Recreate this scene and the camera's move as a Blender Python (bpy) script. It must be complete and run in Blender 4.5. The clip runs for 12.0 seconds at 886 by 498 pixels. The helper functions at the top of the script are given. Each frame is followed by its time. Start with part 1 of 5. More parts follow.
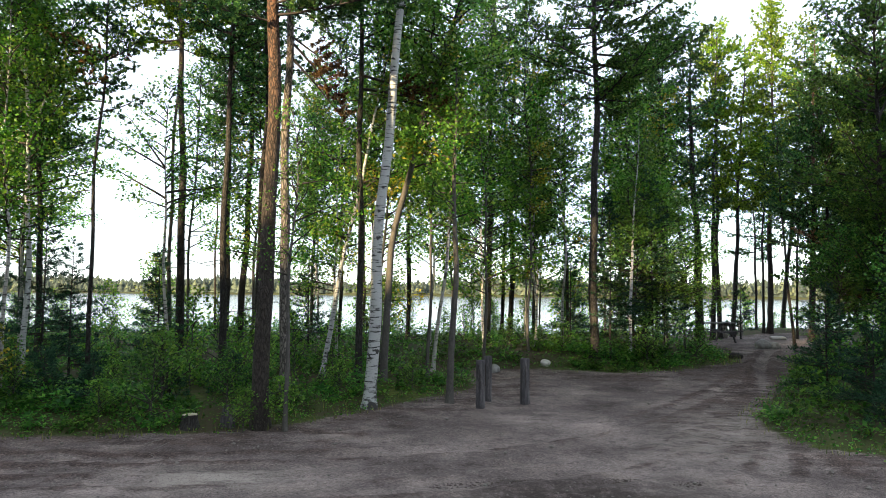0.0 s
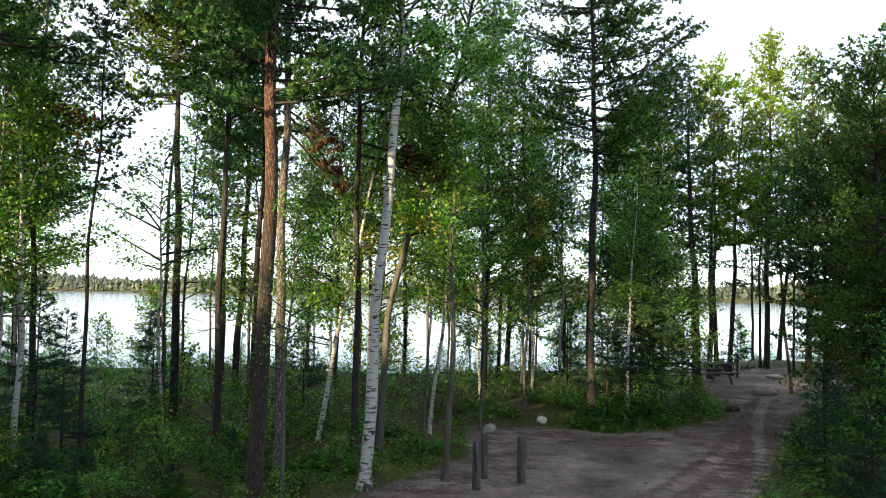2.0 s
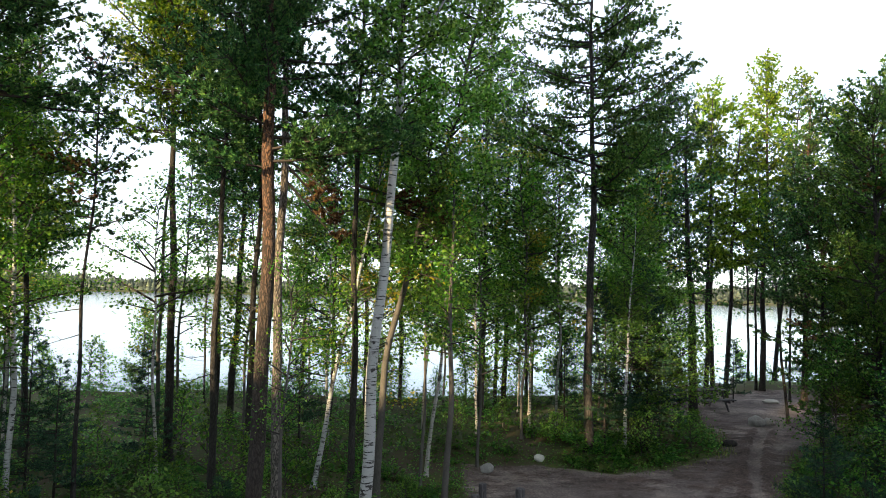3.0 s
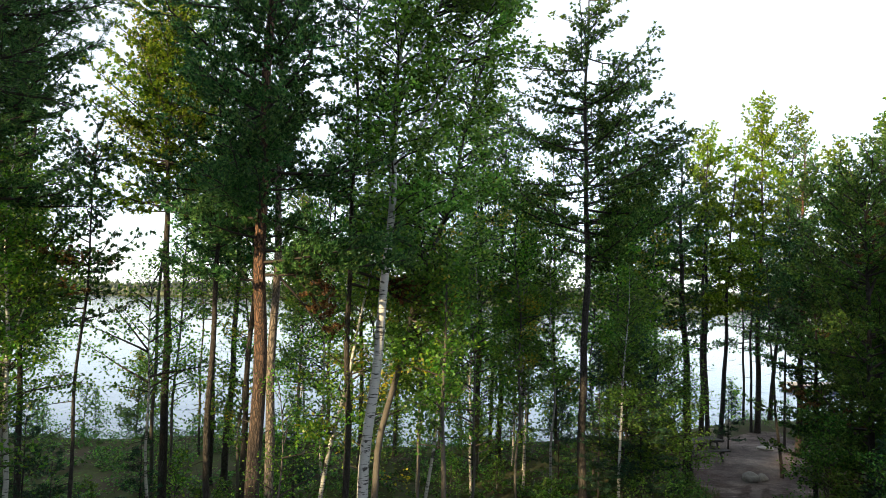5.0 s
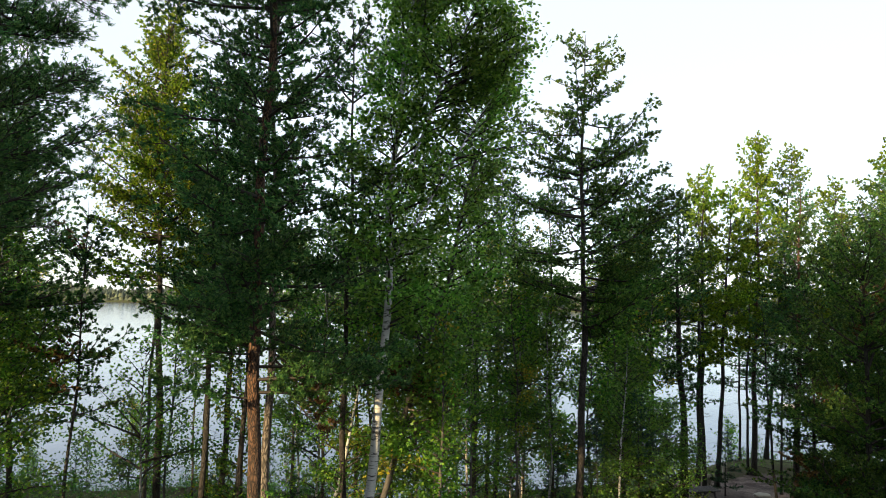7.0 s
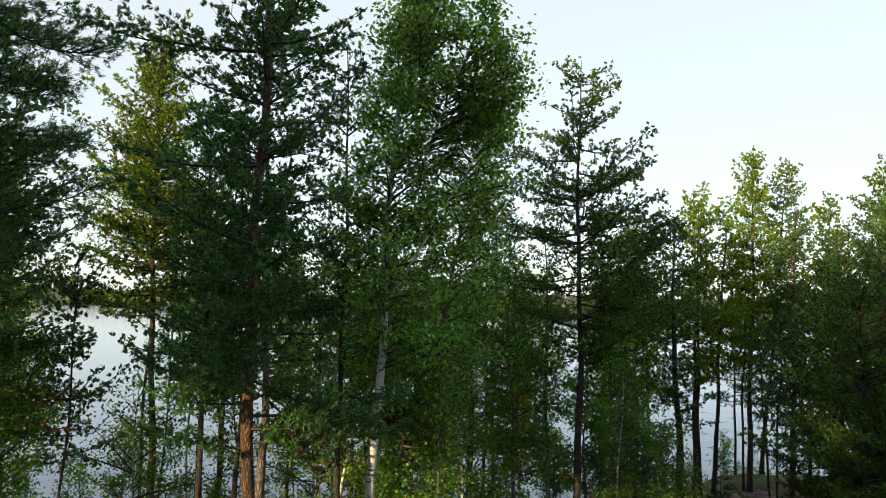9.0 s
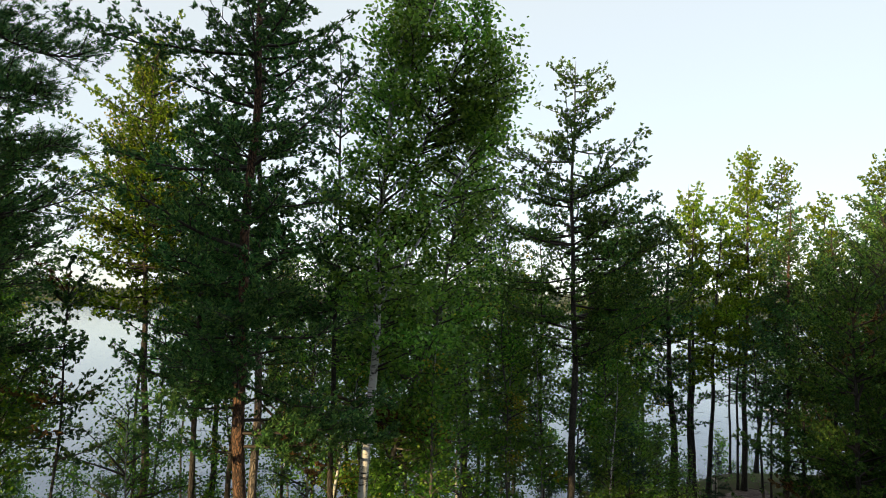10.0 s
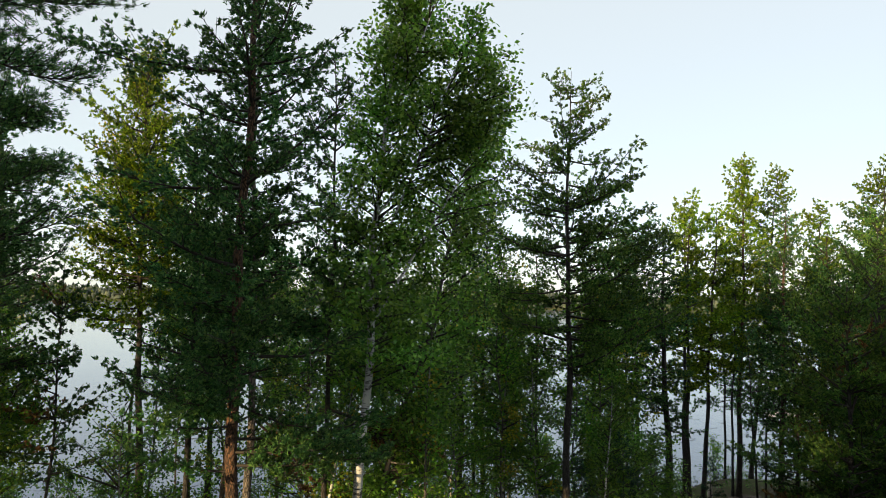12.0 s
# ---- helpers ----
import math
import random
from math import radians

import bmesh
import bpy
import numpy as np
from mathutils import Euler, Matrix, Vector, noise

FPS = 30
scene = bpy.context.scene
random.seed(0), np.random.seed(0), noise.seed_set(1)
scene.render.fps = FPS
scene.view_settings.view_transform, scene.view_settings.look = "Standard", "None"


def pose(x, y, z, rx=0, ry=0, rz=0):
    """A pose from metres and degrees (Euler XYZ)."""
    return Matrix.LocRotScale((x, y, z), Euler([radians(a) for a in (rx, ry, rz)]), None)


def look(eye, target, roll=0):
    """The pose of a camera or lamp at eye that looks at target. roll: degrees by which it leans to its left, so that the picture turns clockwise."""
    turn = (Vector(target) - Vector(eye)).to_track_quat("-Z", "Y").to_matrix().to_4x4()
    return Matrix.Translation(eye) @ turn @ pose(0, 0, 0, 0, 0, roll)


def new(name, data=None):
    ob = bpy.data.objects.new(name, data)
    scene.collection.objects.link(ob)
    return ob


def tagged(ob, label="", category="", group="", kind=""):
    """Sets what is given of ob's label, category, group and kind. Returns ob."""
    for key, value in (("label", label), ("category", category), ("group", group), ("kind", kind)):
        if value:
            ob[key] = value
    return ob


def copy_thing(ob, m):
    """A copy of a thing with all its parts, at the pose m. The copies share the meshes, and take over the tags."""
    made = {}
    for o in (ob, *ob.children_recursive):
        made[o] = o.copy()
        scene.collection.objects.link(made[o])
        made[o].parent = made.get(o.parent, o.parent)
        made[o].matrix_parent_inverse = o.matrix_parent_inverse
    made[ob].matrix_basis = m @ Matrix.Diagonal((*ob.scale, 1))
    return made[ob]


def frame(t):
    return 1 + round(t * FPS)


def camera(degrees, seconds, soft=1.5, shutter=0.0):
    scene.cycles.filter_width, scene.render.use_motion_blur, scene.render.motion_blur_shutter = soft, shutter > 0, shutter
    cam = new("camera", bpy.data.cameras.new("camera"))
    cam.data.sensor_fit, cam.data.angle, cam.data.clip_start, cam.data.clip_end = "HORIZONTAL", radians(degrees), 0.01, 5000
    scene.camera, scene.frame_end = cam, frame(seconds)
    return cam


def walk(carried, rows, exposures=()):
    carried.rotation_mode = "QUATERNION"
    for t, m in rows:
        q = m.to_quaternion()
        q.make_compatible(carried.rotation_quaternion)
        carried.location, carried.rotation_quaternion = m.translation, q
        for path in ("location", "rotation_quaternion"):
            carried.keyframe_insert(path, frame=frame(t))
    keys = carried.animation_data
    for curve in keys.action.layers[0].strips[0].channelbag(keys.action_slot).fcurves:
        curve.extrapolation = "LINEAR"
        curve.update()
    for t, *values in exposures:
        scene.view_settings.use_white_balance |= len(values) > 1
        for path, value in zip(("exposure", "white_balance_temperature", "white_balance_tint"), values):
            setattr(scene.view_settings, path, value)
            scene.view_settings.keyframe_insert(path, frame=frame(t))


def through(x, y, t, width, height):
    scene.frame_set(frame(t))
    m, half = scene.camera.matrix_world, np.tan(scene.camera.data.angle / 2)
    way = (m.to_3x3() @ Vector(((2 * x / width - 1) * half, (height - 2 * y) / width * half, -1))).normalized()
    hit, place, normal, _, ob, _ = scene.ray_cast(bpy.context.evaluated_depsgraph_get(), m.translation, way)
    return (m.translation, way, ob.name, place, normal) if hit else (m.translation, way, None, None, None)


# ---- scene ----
cam = camera(64.9, 12.0, soft=0.75)
PATH = [
    (0, (0.566, 0.645, 2.177), (0.452, 2.638, 2.301), 0.4),
    (0.5, (0.523, 0.658, 2.342), (0.414, 2.651, 2.466), 0.5),
    (1, (0.526, 0.644, 2.676), (0.418, 2.638, 2.799), 0.6),
    (1.5, (0.531, 0.643, 3.157), (0.424, 2.637, 3.279), 0.7),
    (2, (0.533, 0.65, 3.69), (0.429, 2.644, 3.812), 0.8),
    (2.5, (0.452, 0.678, 4.19), (0.359, 2.672, 4.315), 0.8),
    (3, (0.434, 0.71, 4.668), (0.346, 2.704, 4.79), 1.0),
    (5, (0.518, 0.572, 6.451), (0.435, 2.566, 6.581), 1.1),
    (5.5, (0.505, 0.618, 6.858), (0.425, 2.612, 6.989), 1.1),
    (6, (0.475, 0.643, 7.363), (0.403, 2.637, 7.494), 1.2),
    (6.5, (0.486, 0.628, 7.798), (0.414, 2.622, 7.934), 1.0),
    (7, (0.436, 0.628, 8.234), (0.37, 2.622, 8.375), 0.9),
    (7.5, (0.371, 0.651, 8.663), (0.311, 2.645, 8.809), 0.9),
    (9.5, (0.438, 0.705, 9.013), (0.391, 2.7, 9.151), 0.8),
    (10, (0.482, 0.717, 9.08), (0.44, 2.712, 9.215), 0.8),
    (10.5, (0.524, 0.728, 9.174), (0.483, 2.724, 9.309), 0.8),
    (11, (0.542, 0.735, 9.249), (0.503, 2.73, 9.384), 0.8),
    (11.5, (0.521, 0.718, 9.309), (0.487, 2.713, 9.446), 0.8),
    (12, (0.535, 0.698, 9.391), (0.501, 2.693, 9.524), 0.9),
]
walk(cam, [(t, look(eye, target, roll)) for t, eye, target, roll in PATH], exposures=[(0, 2.02, 5650, 3), (3, 1.82, 5700, 3), (7, 1.32, 5950, 2), (12, 0.98, 6150, 1)])

# ---- light ----
SUN_ELEVATION, SUN_AZIMUTH = 14.0, 217.0   # degrees; azimuth clockwise from +y, where the light comes from
world = bpy.data.worlds.new("evening_sky")
scene.world = world
world.use_nodes = True
wn = world.node_tree
sky = wn.nodes.new("ShaderNodeTexSky")
sky.sky_type = "NISHITA"
sky.sun_disc = False
sky.sun_elevation = radians(SUN_ELEVATION)
sky.sun_rotation = radians(SUN_AZIMUTH)
sky.air_density, sky.dust_density, sky.ozone_density = 0.8, 0.6, 0.6
background = wn.nodes["Background"]
background.inputs["Strength"].default_value = 0.15
veil = wn.nodes.new("ShaderNodeMix")   # a thin high haze evens the evening sky
veil.data_type = "RGBA"
veil.inputs[0].default_value = 0.76
veil.inputs[7].default_value = (3.2, 3.0, 2.84, 1)
wn.links.new(sky.outputs[0], veil.inputs[6])
wn.links.new(veil.outputs[2], background.inputs["Color"])
sun = new("sun", bpy.data.lights.new("sun", "SUN"))
sun.data.energy, sun.data.angle, sun.data.color = 5.0, radians(0.6), (1.0, 0.68, 0.33)
_se, _sa = radians(SUN_ELEVATION), radians(SUN_AZIMUTH)
SUN_FROM = Vector((math.sin(_sa) * math.cos(_se), math.cos(_sa) * math.cos(_se), math.sin(_se)))
sun.matrix_world = look(SUN_FROM * 60, (0, 0, 0))


# ---- materials ----
def material(name):
    m = bpy.data.materials.new(name)
    m.use_nodes = True
    t = m.node_tree
    return m, t, t.nodes["Principled BSDF"]


def node(t, kind, **sets):
    n = t.nodes.new(kind)
    for key, value in sets.items():
        n.inputs[key.replace("_", " ")].default_value = value
    return n


def coords(t, scale=(1, 1, 1), which="Object"):
    c = t.nodes.new("ShaderNodeTexCoord")
    mp = t.nodes.new("ShaderNodeMapping")
    mp.inputs["Scale"].default_value = scale
    t.links.new(c.outputs[which], mp.inputs["Vector"])
    return mp.outputs["Vector"]


def noise_of(t, vec, scale, detail=4.0, rough=0.6):
    n = node(t, "ShaderNodeTexNoise", Scale=scale, Detail=detail, Roughness=rough)
    t.links.new(vec, n.inputs["Vector"])
    return n.outputs["Fac"]


def ramp(t, fac, stops):
    n = t.nodes.new("ShaderNodeValToRGB")
    e = n.color_ramp.elements
    while len(e) < len(stops):
        e.new(0.5)
    for el, (p, c) in zip(e, stops):
        el.position, el.color = p, (*c, 1)
    t.links.new(fac, n.inputs["Fac"])
    return n.outputs["Color"]


def mix(t, fac, a, b, kind="MIX"):
    n = t.nodes.new("ShaderNodeMix")
    n.data_type, n.blend_type = "RGBA", kind
    if isinstance(fac, (int, float)):
        n.inputs[0].default_value = fac
    else:
        t.links.new(fac, n.inputs[0])
    for sock, v in ((n.inputs[6], a), (n.inputs[7], b)):
        if isinstance(v, tuple):
            sock.default_value = (*v, 1)
        else:
            t.links.new(v, sock)
    return n.outputs[2]


def bump(t, bsdf, height, strength, distance):
    n = node(t, "ShaderNodeBump", Strength=strength, Distance=distance)
    t.links.new(height, n.inputs["Height"])
    t.links.new(n.outputs["Normal"], bsdf.inputs["Normal"])


def foliage(name, dark, mid, light, through=0.35, rough=0.55, gloss=0.12):
    """Leaves or needles: colour by piece and by tree, some light passing through."""
    m, t, b = material(name)
    geo = t.nodes.new("ShaderNodeNewGeometry")
    info = t.nodes.new("ShaderNodeObjectInfo")
    col = ramp(t, geo.outputs["Random Per Island"], [(0.0, tuple(c * 0.55 for c in dark)), (0.3, dark), (0.65, mid), (1.0, tuple(c * 1.15 for c in light))])
    hsv = t.nodes.new("ShaderNodeHueSaturation")
    mr = t.nodes.new("ShaderNodeMapRange")
    mr.inputs["To Min"].default_value, mr.inputs["To Max"].default_value = 0.8, 1.25
    t.links.new(info.outputs["Random"], mr.inputs["Value"])
    patch = noise_of(t, coords(t), 0.7, 2.0)
    tone = t.nodes.new("ShaderNodeMapRange")
    tone.inputs["From Min"].default_value, tone.inputs["From Max"].default_value = 0.32, 0.68
    tone.inputs["To Min"].default_value, tone.inputs["To Max"].default_value = 0.62, 1.45
    t.links.new(patch, tone.inputs["Value"])
    both = t.nodes.new("ShaderNodeMath")
    both.operation = "MULTIPLY"
    t.links.new(mr.outputs[0], both.inputs[0])
    t.links.new(tone.outputs[0], both.inputs[1])
    t.links.new(both.outputs[0], hsv.inputs["Value"])
    hue = t.nodes.new("ShaderNodeMapRange")
    hue.inputs["From Min"].default_value, hue.inputs["From Max"].default_value = 0.33, 0.67
    hue.inputs["To Min"].default_value, hue.inputs["To Max"].default_value = 0.482, 0.514
    t.links.new(patch, hue.inputs["Value"])
    t.links.new(hue.outputs[0], hsv.inputs["Hue"])
    t.links.new(col, hsv.inputs["Color"])
    t.links.new(hsv.outputs[0], b.inputs["Base Color"])
    b.inputs["Roughness"].default_value = rough
    b.inputs["Specular IOR Level"].default_value = gloss
    tr = t.nodes.new("ShaderNodeBsdfTranslucent")
    lit = node(t, "ShaderNodeHueSaturation", Hue=0.498, Saturation=1.04, Value=1.75)
    t.links.new(hsv.outputs[0], lit.inputs["Color"])
    t.links.new(lit.outputs[0], tr.inputs["Color"])
    sh = t.nodes.new("ShaderNodeMixShader")
    sh.inputs[0].default_value = through
    out = t.nodes["Material Output"]
    t.links.new(b.outputs[0], sh.inputs[1])
    t.links.new(tr.outputs[0], sh.inputs[2])
    t.links.new(sh.outputs[0], out.inputs["Surface"])
    return m


def bark(name, deep, plate, flake, flake_above=4.0, flake_full=7.0, scale=9.0):
    """Plated bark: dark furrows, grey plates below and warm flakes higher up the stem."""
    m, t, b = material(name)
    vec = coords(t, (1, 1, 0.36))
    vor = t.nodes.new("ShaderNodeTexVoronoi")
    vor.feature = "DISTANCE_TO_EDGE"
    vor.inputs["Scale"].default_value = scale
    wob = node(t, "ShaderNodeTexNoise", Scale=14.0, Detail=3.0)
    t.links.new(vec, wob.inputs["Vector"])
    add = t.nodes.new("ShaderNodeMixRGB")
    add.blend_type = "ADD"
    add.inputs[0].default_value = 0.12
    t.links.new(vec, add.inputs[1])
    t.links.new(wob.outputs["Color"], add.inputs[2])
    t.links.new(add.outputs[0], vor.inputs["Vector"])
    furrow = ramp(t, vor.outputs["Distance"], [(0.0, (0, 0, 0)), (0.22, (1, 1, 1))])
    sep = t.nodes.new("ShaderNodeSeparateXYZ")
    t.links.new(coords(t), sep.inputs[0])
    mr = t.nodes.new("ShaderNodeMapRange")
    mr.inputs["From Min"].default_value, mr.inputs["From Max"].default_value = flake_above, flake_full
    t.links.new(sep.outputs["Z"], mr.inputs["Value"])
    grain = noise_of(t, coords(t, (1, 1, 0.3)), 22.0, 6.0, 0.7)
    plates = mix(t, ramp(t, grain, [(0.35, (0, 0, 0)), (0.7, (1, 1, 1))]), plate, tuple(c * 1.7 for c in plate))
    warm = mix(t, ramp(t, grain, [(0.35, (0, 0, 0)), (0.75, (1, 1, 1))]), flake, tuple(min(1, c * 1.6) for c in flake))
    body = mix(t, mr.outputs[0], plates, warm)
    t.links.new(mix(t, furrow, deep, body), b.inputs["Base Color"])
    b.inputs["Roughness"].default_value = 0.9
    bump(t, b, mix(t, 0.5, furrow, grain), 1.0, 0.035)
    return m


def birch_bark(name, white=(0.46, 0.46, 0.45), mark=(0.03, 0.028, 0.026), low=0.3):
    """Pale papery bark with dark cross marks, rough and black at the foot."""
    m, t, b = material(name)
    lines = noise_of(t, coords(t, (2.2, 2.2, 16)), 2.0, 5.0, 0.65)
    blotch = noise_of(t, coords(t, (3, 3, 3.6)), 1.5, 4.0, 0.6)
    peel = noise_of(t, coords(t, (6, 6, 40)), 3.0, 3.0)
    pale = mix(t, peel, tuple(c * 0.72 for c in white), white)
    c1 = mix(t, ramp(t, lines, [(0.55, (0, 0, 0)), (0.60, (1, 1, 1))]), pale, mark)
    c2 = mix(t, ramp(t, blotch, [(0.58, (0, 0, 0)), (0.63, (1, 1, 1))]), c1, mark)
    sep = t.nodes.new("ShaderNodeSeparateXYZ")
    t.links.new(coords(t), sep.inputs[0])
    mr = t.nodes.new("ShaderNodeMapRange")
    mr.inputs["From Min"].default_value, mr.inputs["From Max"].default_value = low, low + 0.5
    mr.inputs["To Min"].default_value, mr.inputs["To Max"].default_value = 0.2, 0.0
    t.links.new(sep.outputs["Z"], mr.inputs["Value"])
    addn = t.nodes.new("ShaderNodeMath")
    t.links.new(mr.outputs[0], addn.inputs[0])
    t.links.new(blotch, addn.inputs[1])
    c3 = mix(t, ramp(t, addn.outputs[0], [(0.66, (0, 0, 0)), (0.74, (1, 1, 1))]), c2, mark)
    t.links.new(c3, b.inputs["Base Color"])
    b.inputs["Roughness"].default_value = 0.7
    bump(t, b, lines, 0.4, 0.01)
    return m


def speckled(name, stops, scale, rough=0.85, relief=0.5, dist=0.02, stretch=(1, 1, 1), fine=8.0):
    """A surface of two noises: broad tone and fine grain."""
    m, t, b = material(name)
    vec = coords(t, stretch)
    broad = noise_of(t, vec, scale, 5.0, 0.6)
    grain = noise_of(t, vec, scale * fine, 6.0, 0.7)
    col = ramp(t, mix(t, 0.45, broad, grain), stops)
    t.links.new(col, b.inputs["Base Color"])
    b.inputs["Roughness"].default_value = rough
    bump(t, b, grain, relief, dist)
    return m


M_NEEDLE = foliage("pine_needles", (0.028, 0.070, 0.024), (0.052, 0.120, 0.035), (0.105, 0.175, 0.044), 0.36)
# needle green with low evening sunlight put into the colour, for the sunlit pines
M_NEEDLE_YELLOW_LIT = foliage("pine_needles_yellow_lit", (0.055, 0.105, 0.009), (0.115, 0.185, 0.013), (0.200, 0.260, 0.018), 0.32)
# same needles lightened, to stand for boughs that catch the sun
M_NEEDLE_SUN = foliage("pine_needles_sun_lightened", (0.038, 0.084, 0.020), (0.076, 0.145, 0.028), (0.140, 0.205, 0.037), 0.36)
M_RUST = foliage("rusty_needles", (0.075, 0.042, 0.018), (0.135, 0.082, 0.032), (0.21, 0.145, 0.055), 0.35)
M_SPRUCE = foliage("spruce_needles", (0.016, 0.042, 0.025), (0.030, 0.074, 0.039), (0.058, 0.110, 0.053), 0.22)
M_LEAF = foliage("birch_leaves", (0.042, 0.115, 0.013), (0.080, 0.195, 0.020), (0.170, 0.260, 0.027), 0.55, 0.42, 0.4)
M_LEAF_DEEP = foliage("aspen_leaves", (0.057, 0.128, 0.018), (0.098, 0.200, 0.029), (0.167, 0.265, 0.040), 0.55, 0.42, 0.4)
# turning leaves; also colours the sunlight on the slim left aspen's top
M_LEAF_YELLOW = foliage("yellowing_and_sunlit_leaves", (0.10, 0.13, 0.012), (0.22, 0.21, 0.02), (0.34, 0.28, 0.025), 0.5, 0.42, 0.4)
M_HERB = foliage("undergrowth_leaves", (0.032, 0.090, 0.016), (0.064, 0.156, 0.025), (0.116, 0.208, 0.034), 0.6, 0.45, 0.25)
M_GRASS = foliage("dry_grass", (0.06, 0.085, 0.02), (0.12, 0.14, 0.035), (0.20, 0.19, 0.065), 0.35)
M_PINE_BARK = bark("red_pine_bark", (0.014, 0.010, 0.008), (0.044, 0.034, 0.028), (0.115, 0.059, 0.034), 3.8, 6.6, 24.0)
M_DARK_BARK = bark("grey_pine_bark", (0.012, 0.010, 0.009), (0.032, 0.028, 0.026), (0.046, 0.038, 0.032), 5.0, 11.0, 22.0)
M_PALE_BARK = bark("scaly_pale_bark", (0.03, 0.026, 0.022), (0.13, 0.115, 0.10), (0.16, 0.13, 0.11), 3.0, 8.0, 18.0)
M_BIRCH = birch_bark("birch_bark")
M_BIRCH_GREY = birch_bark("young_birch_bark", (0.40, 0.38, 0.35), (0.05, 0.045, 0.04), -2.0)
M_ASPEN_DARK = speckled("dark_aspen_bark", [(0.3, (0.03, 0.028, 0.025)), (0.7, (0.11, 0.10, 0.09))], 5, 0.85, 0.6, 0.01, (1, 1, 0.5))
M_TWIG = speckled("twig_bark", [(0.3, (0.016, 0.013, 0.011)), (0.7, (0.045, 0.036, 0.03))], 12, 0.9, 0.3, 0.005)
M_TWIG_PALE = speckled("dead_twig", [(0.3, (0.10, 0.09, 0.08)), (0.7, (0.24, 0.215, 0.19))], 12, 0.9, 0.3, 0.005)
M_ROCK = speckled("granite", [(0.3, (0.13, 0.125, 0.12)), (0.55, (0.25, 0.24, 0.23)), (0.75, (0.36, 0.345, 0.33))], 5, 0.85, 0.6, 0.02)
M_ROCK_PALE = speckled("pale_granite", [(0.3, (0.38, 0.365, 0.33)), (0.7, (0.58, 0.56, 0.5))], 5, 0.8, 0.5, 0.02)
M_WOOD_GREY = speckled("weathered_wood", [(0.32, (0.022, 0.020, 0.022)), (0.5, (0.060, 0.055, 0.060)), (0.66, (0.17, 0.157, 0.155))], 3, 0.85, 0.7, 0.01, (6, 6, 0.6))
M_WOOD_PALE = speckled("sun_bleached_wood", [(0.3, (0.26, 0.23, 0.19)), (0.7, (0.46, 0.42, 0.36))], 3, 0.8, 0.5, 0.01, (5, 5, 0.8))
M_WOOD_CUT = speckled("fresh_cut_wood", [(0.3, (0.34, 0.29, 0.2)), (0.7, (0.5, 0.44, 0.33))], 9, 0.8, 0.4, 0.01)
# crown greens greyed a little: distance haze mixed into the colour
M_FAR_HAZED = foliage("far_forest_hazed", (0.045, 0.058, 0.050), (0.070, 0.086, 0.066), (0.10, 0.115, 0.07), 0.1, 0.8)


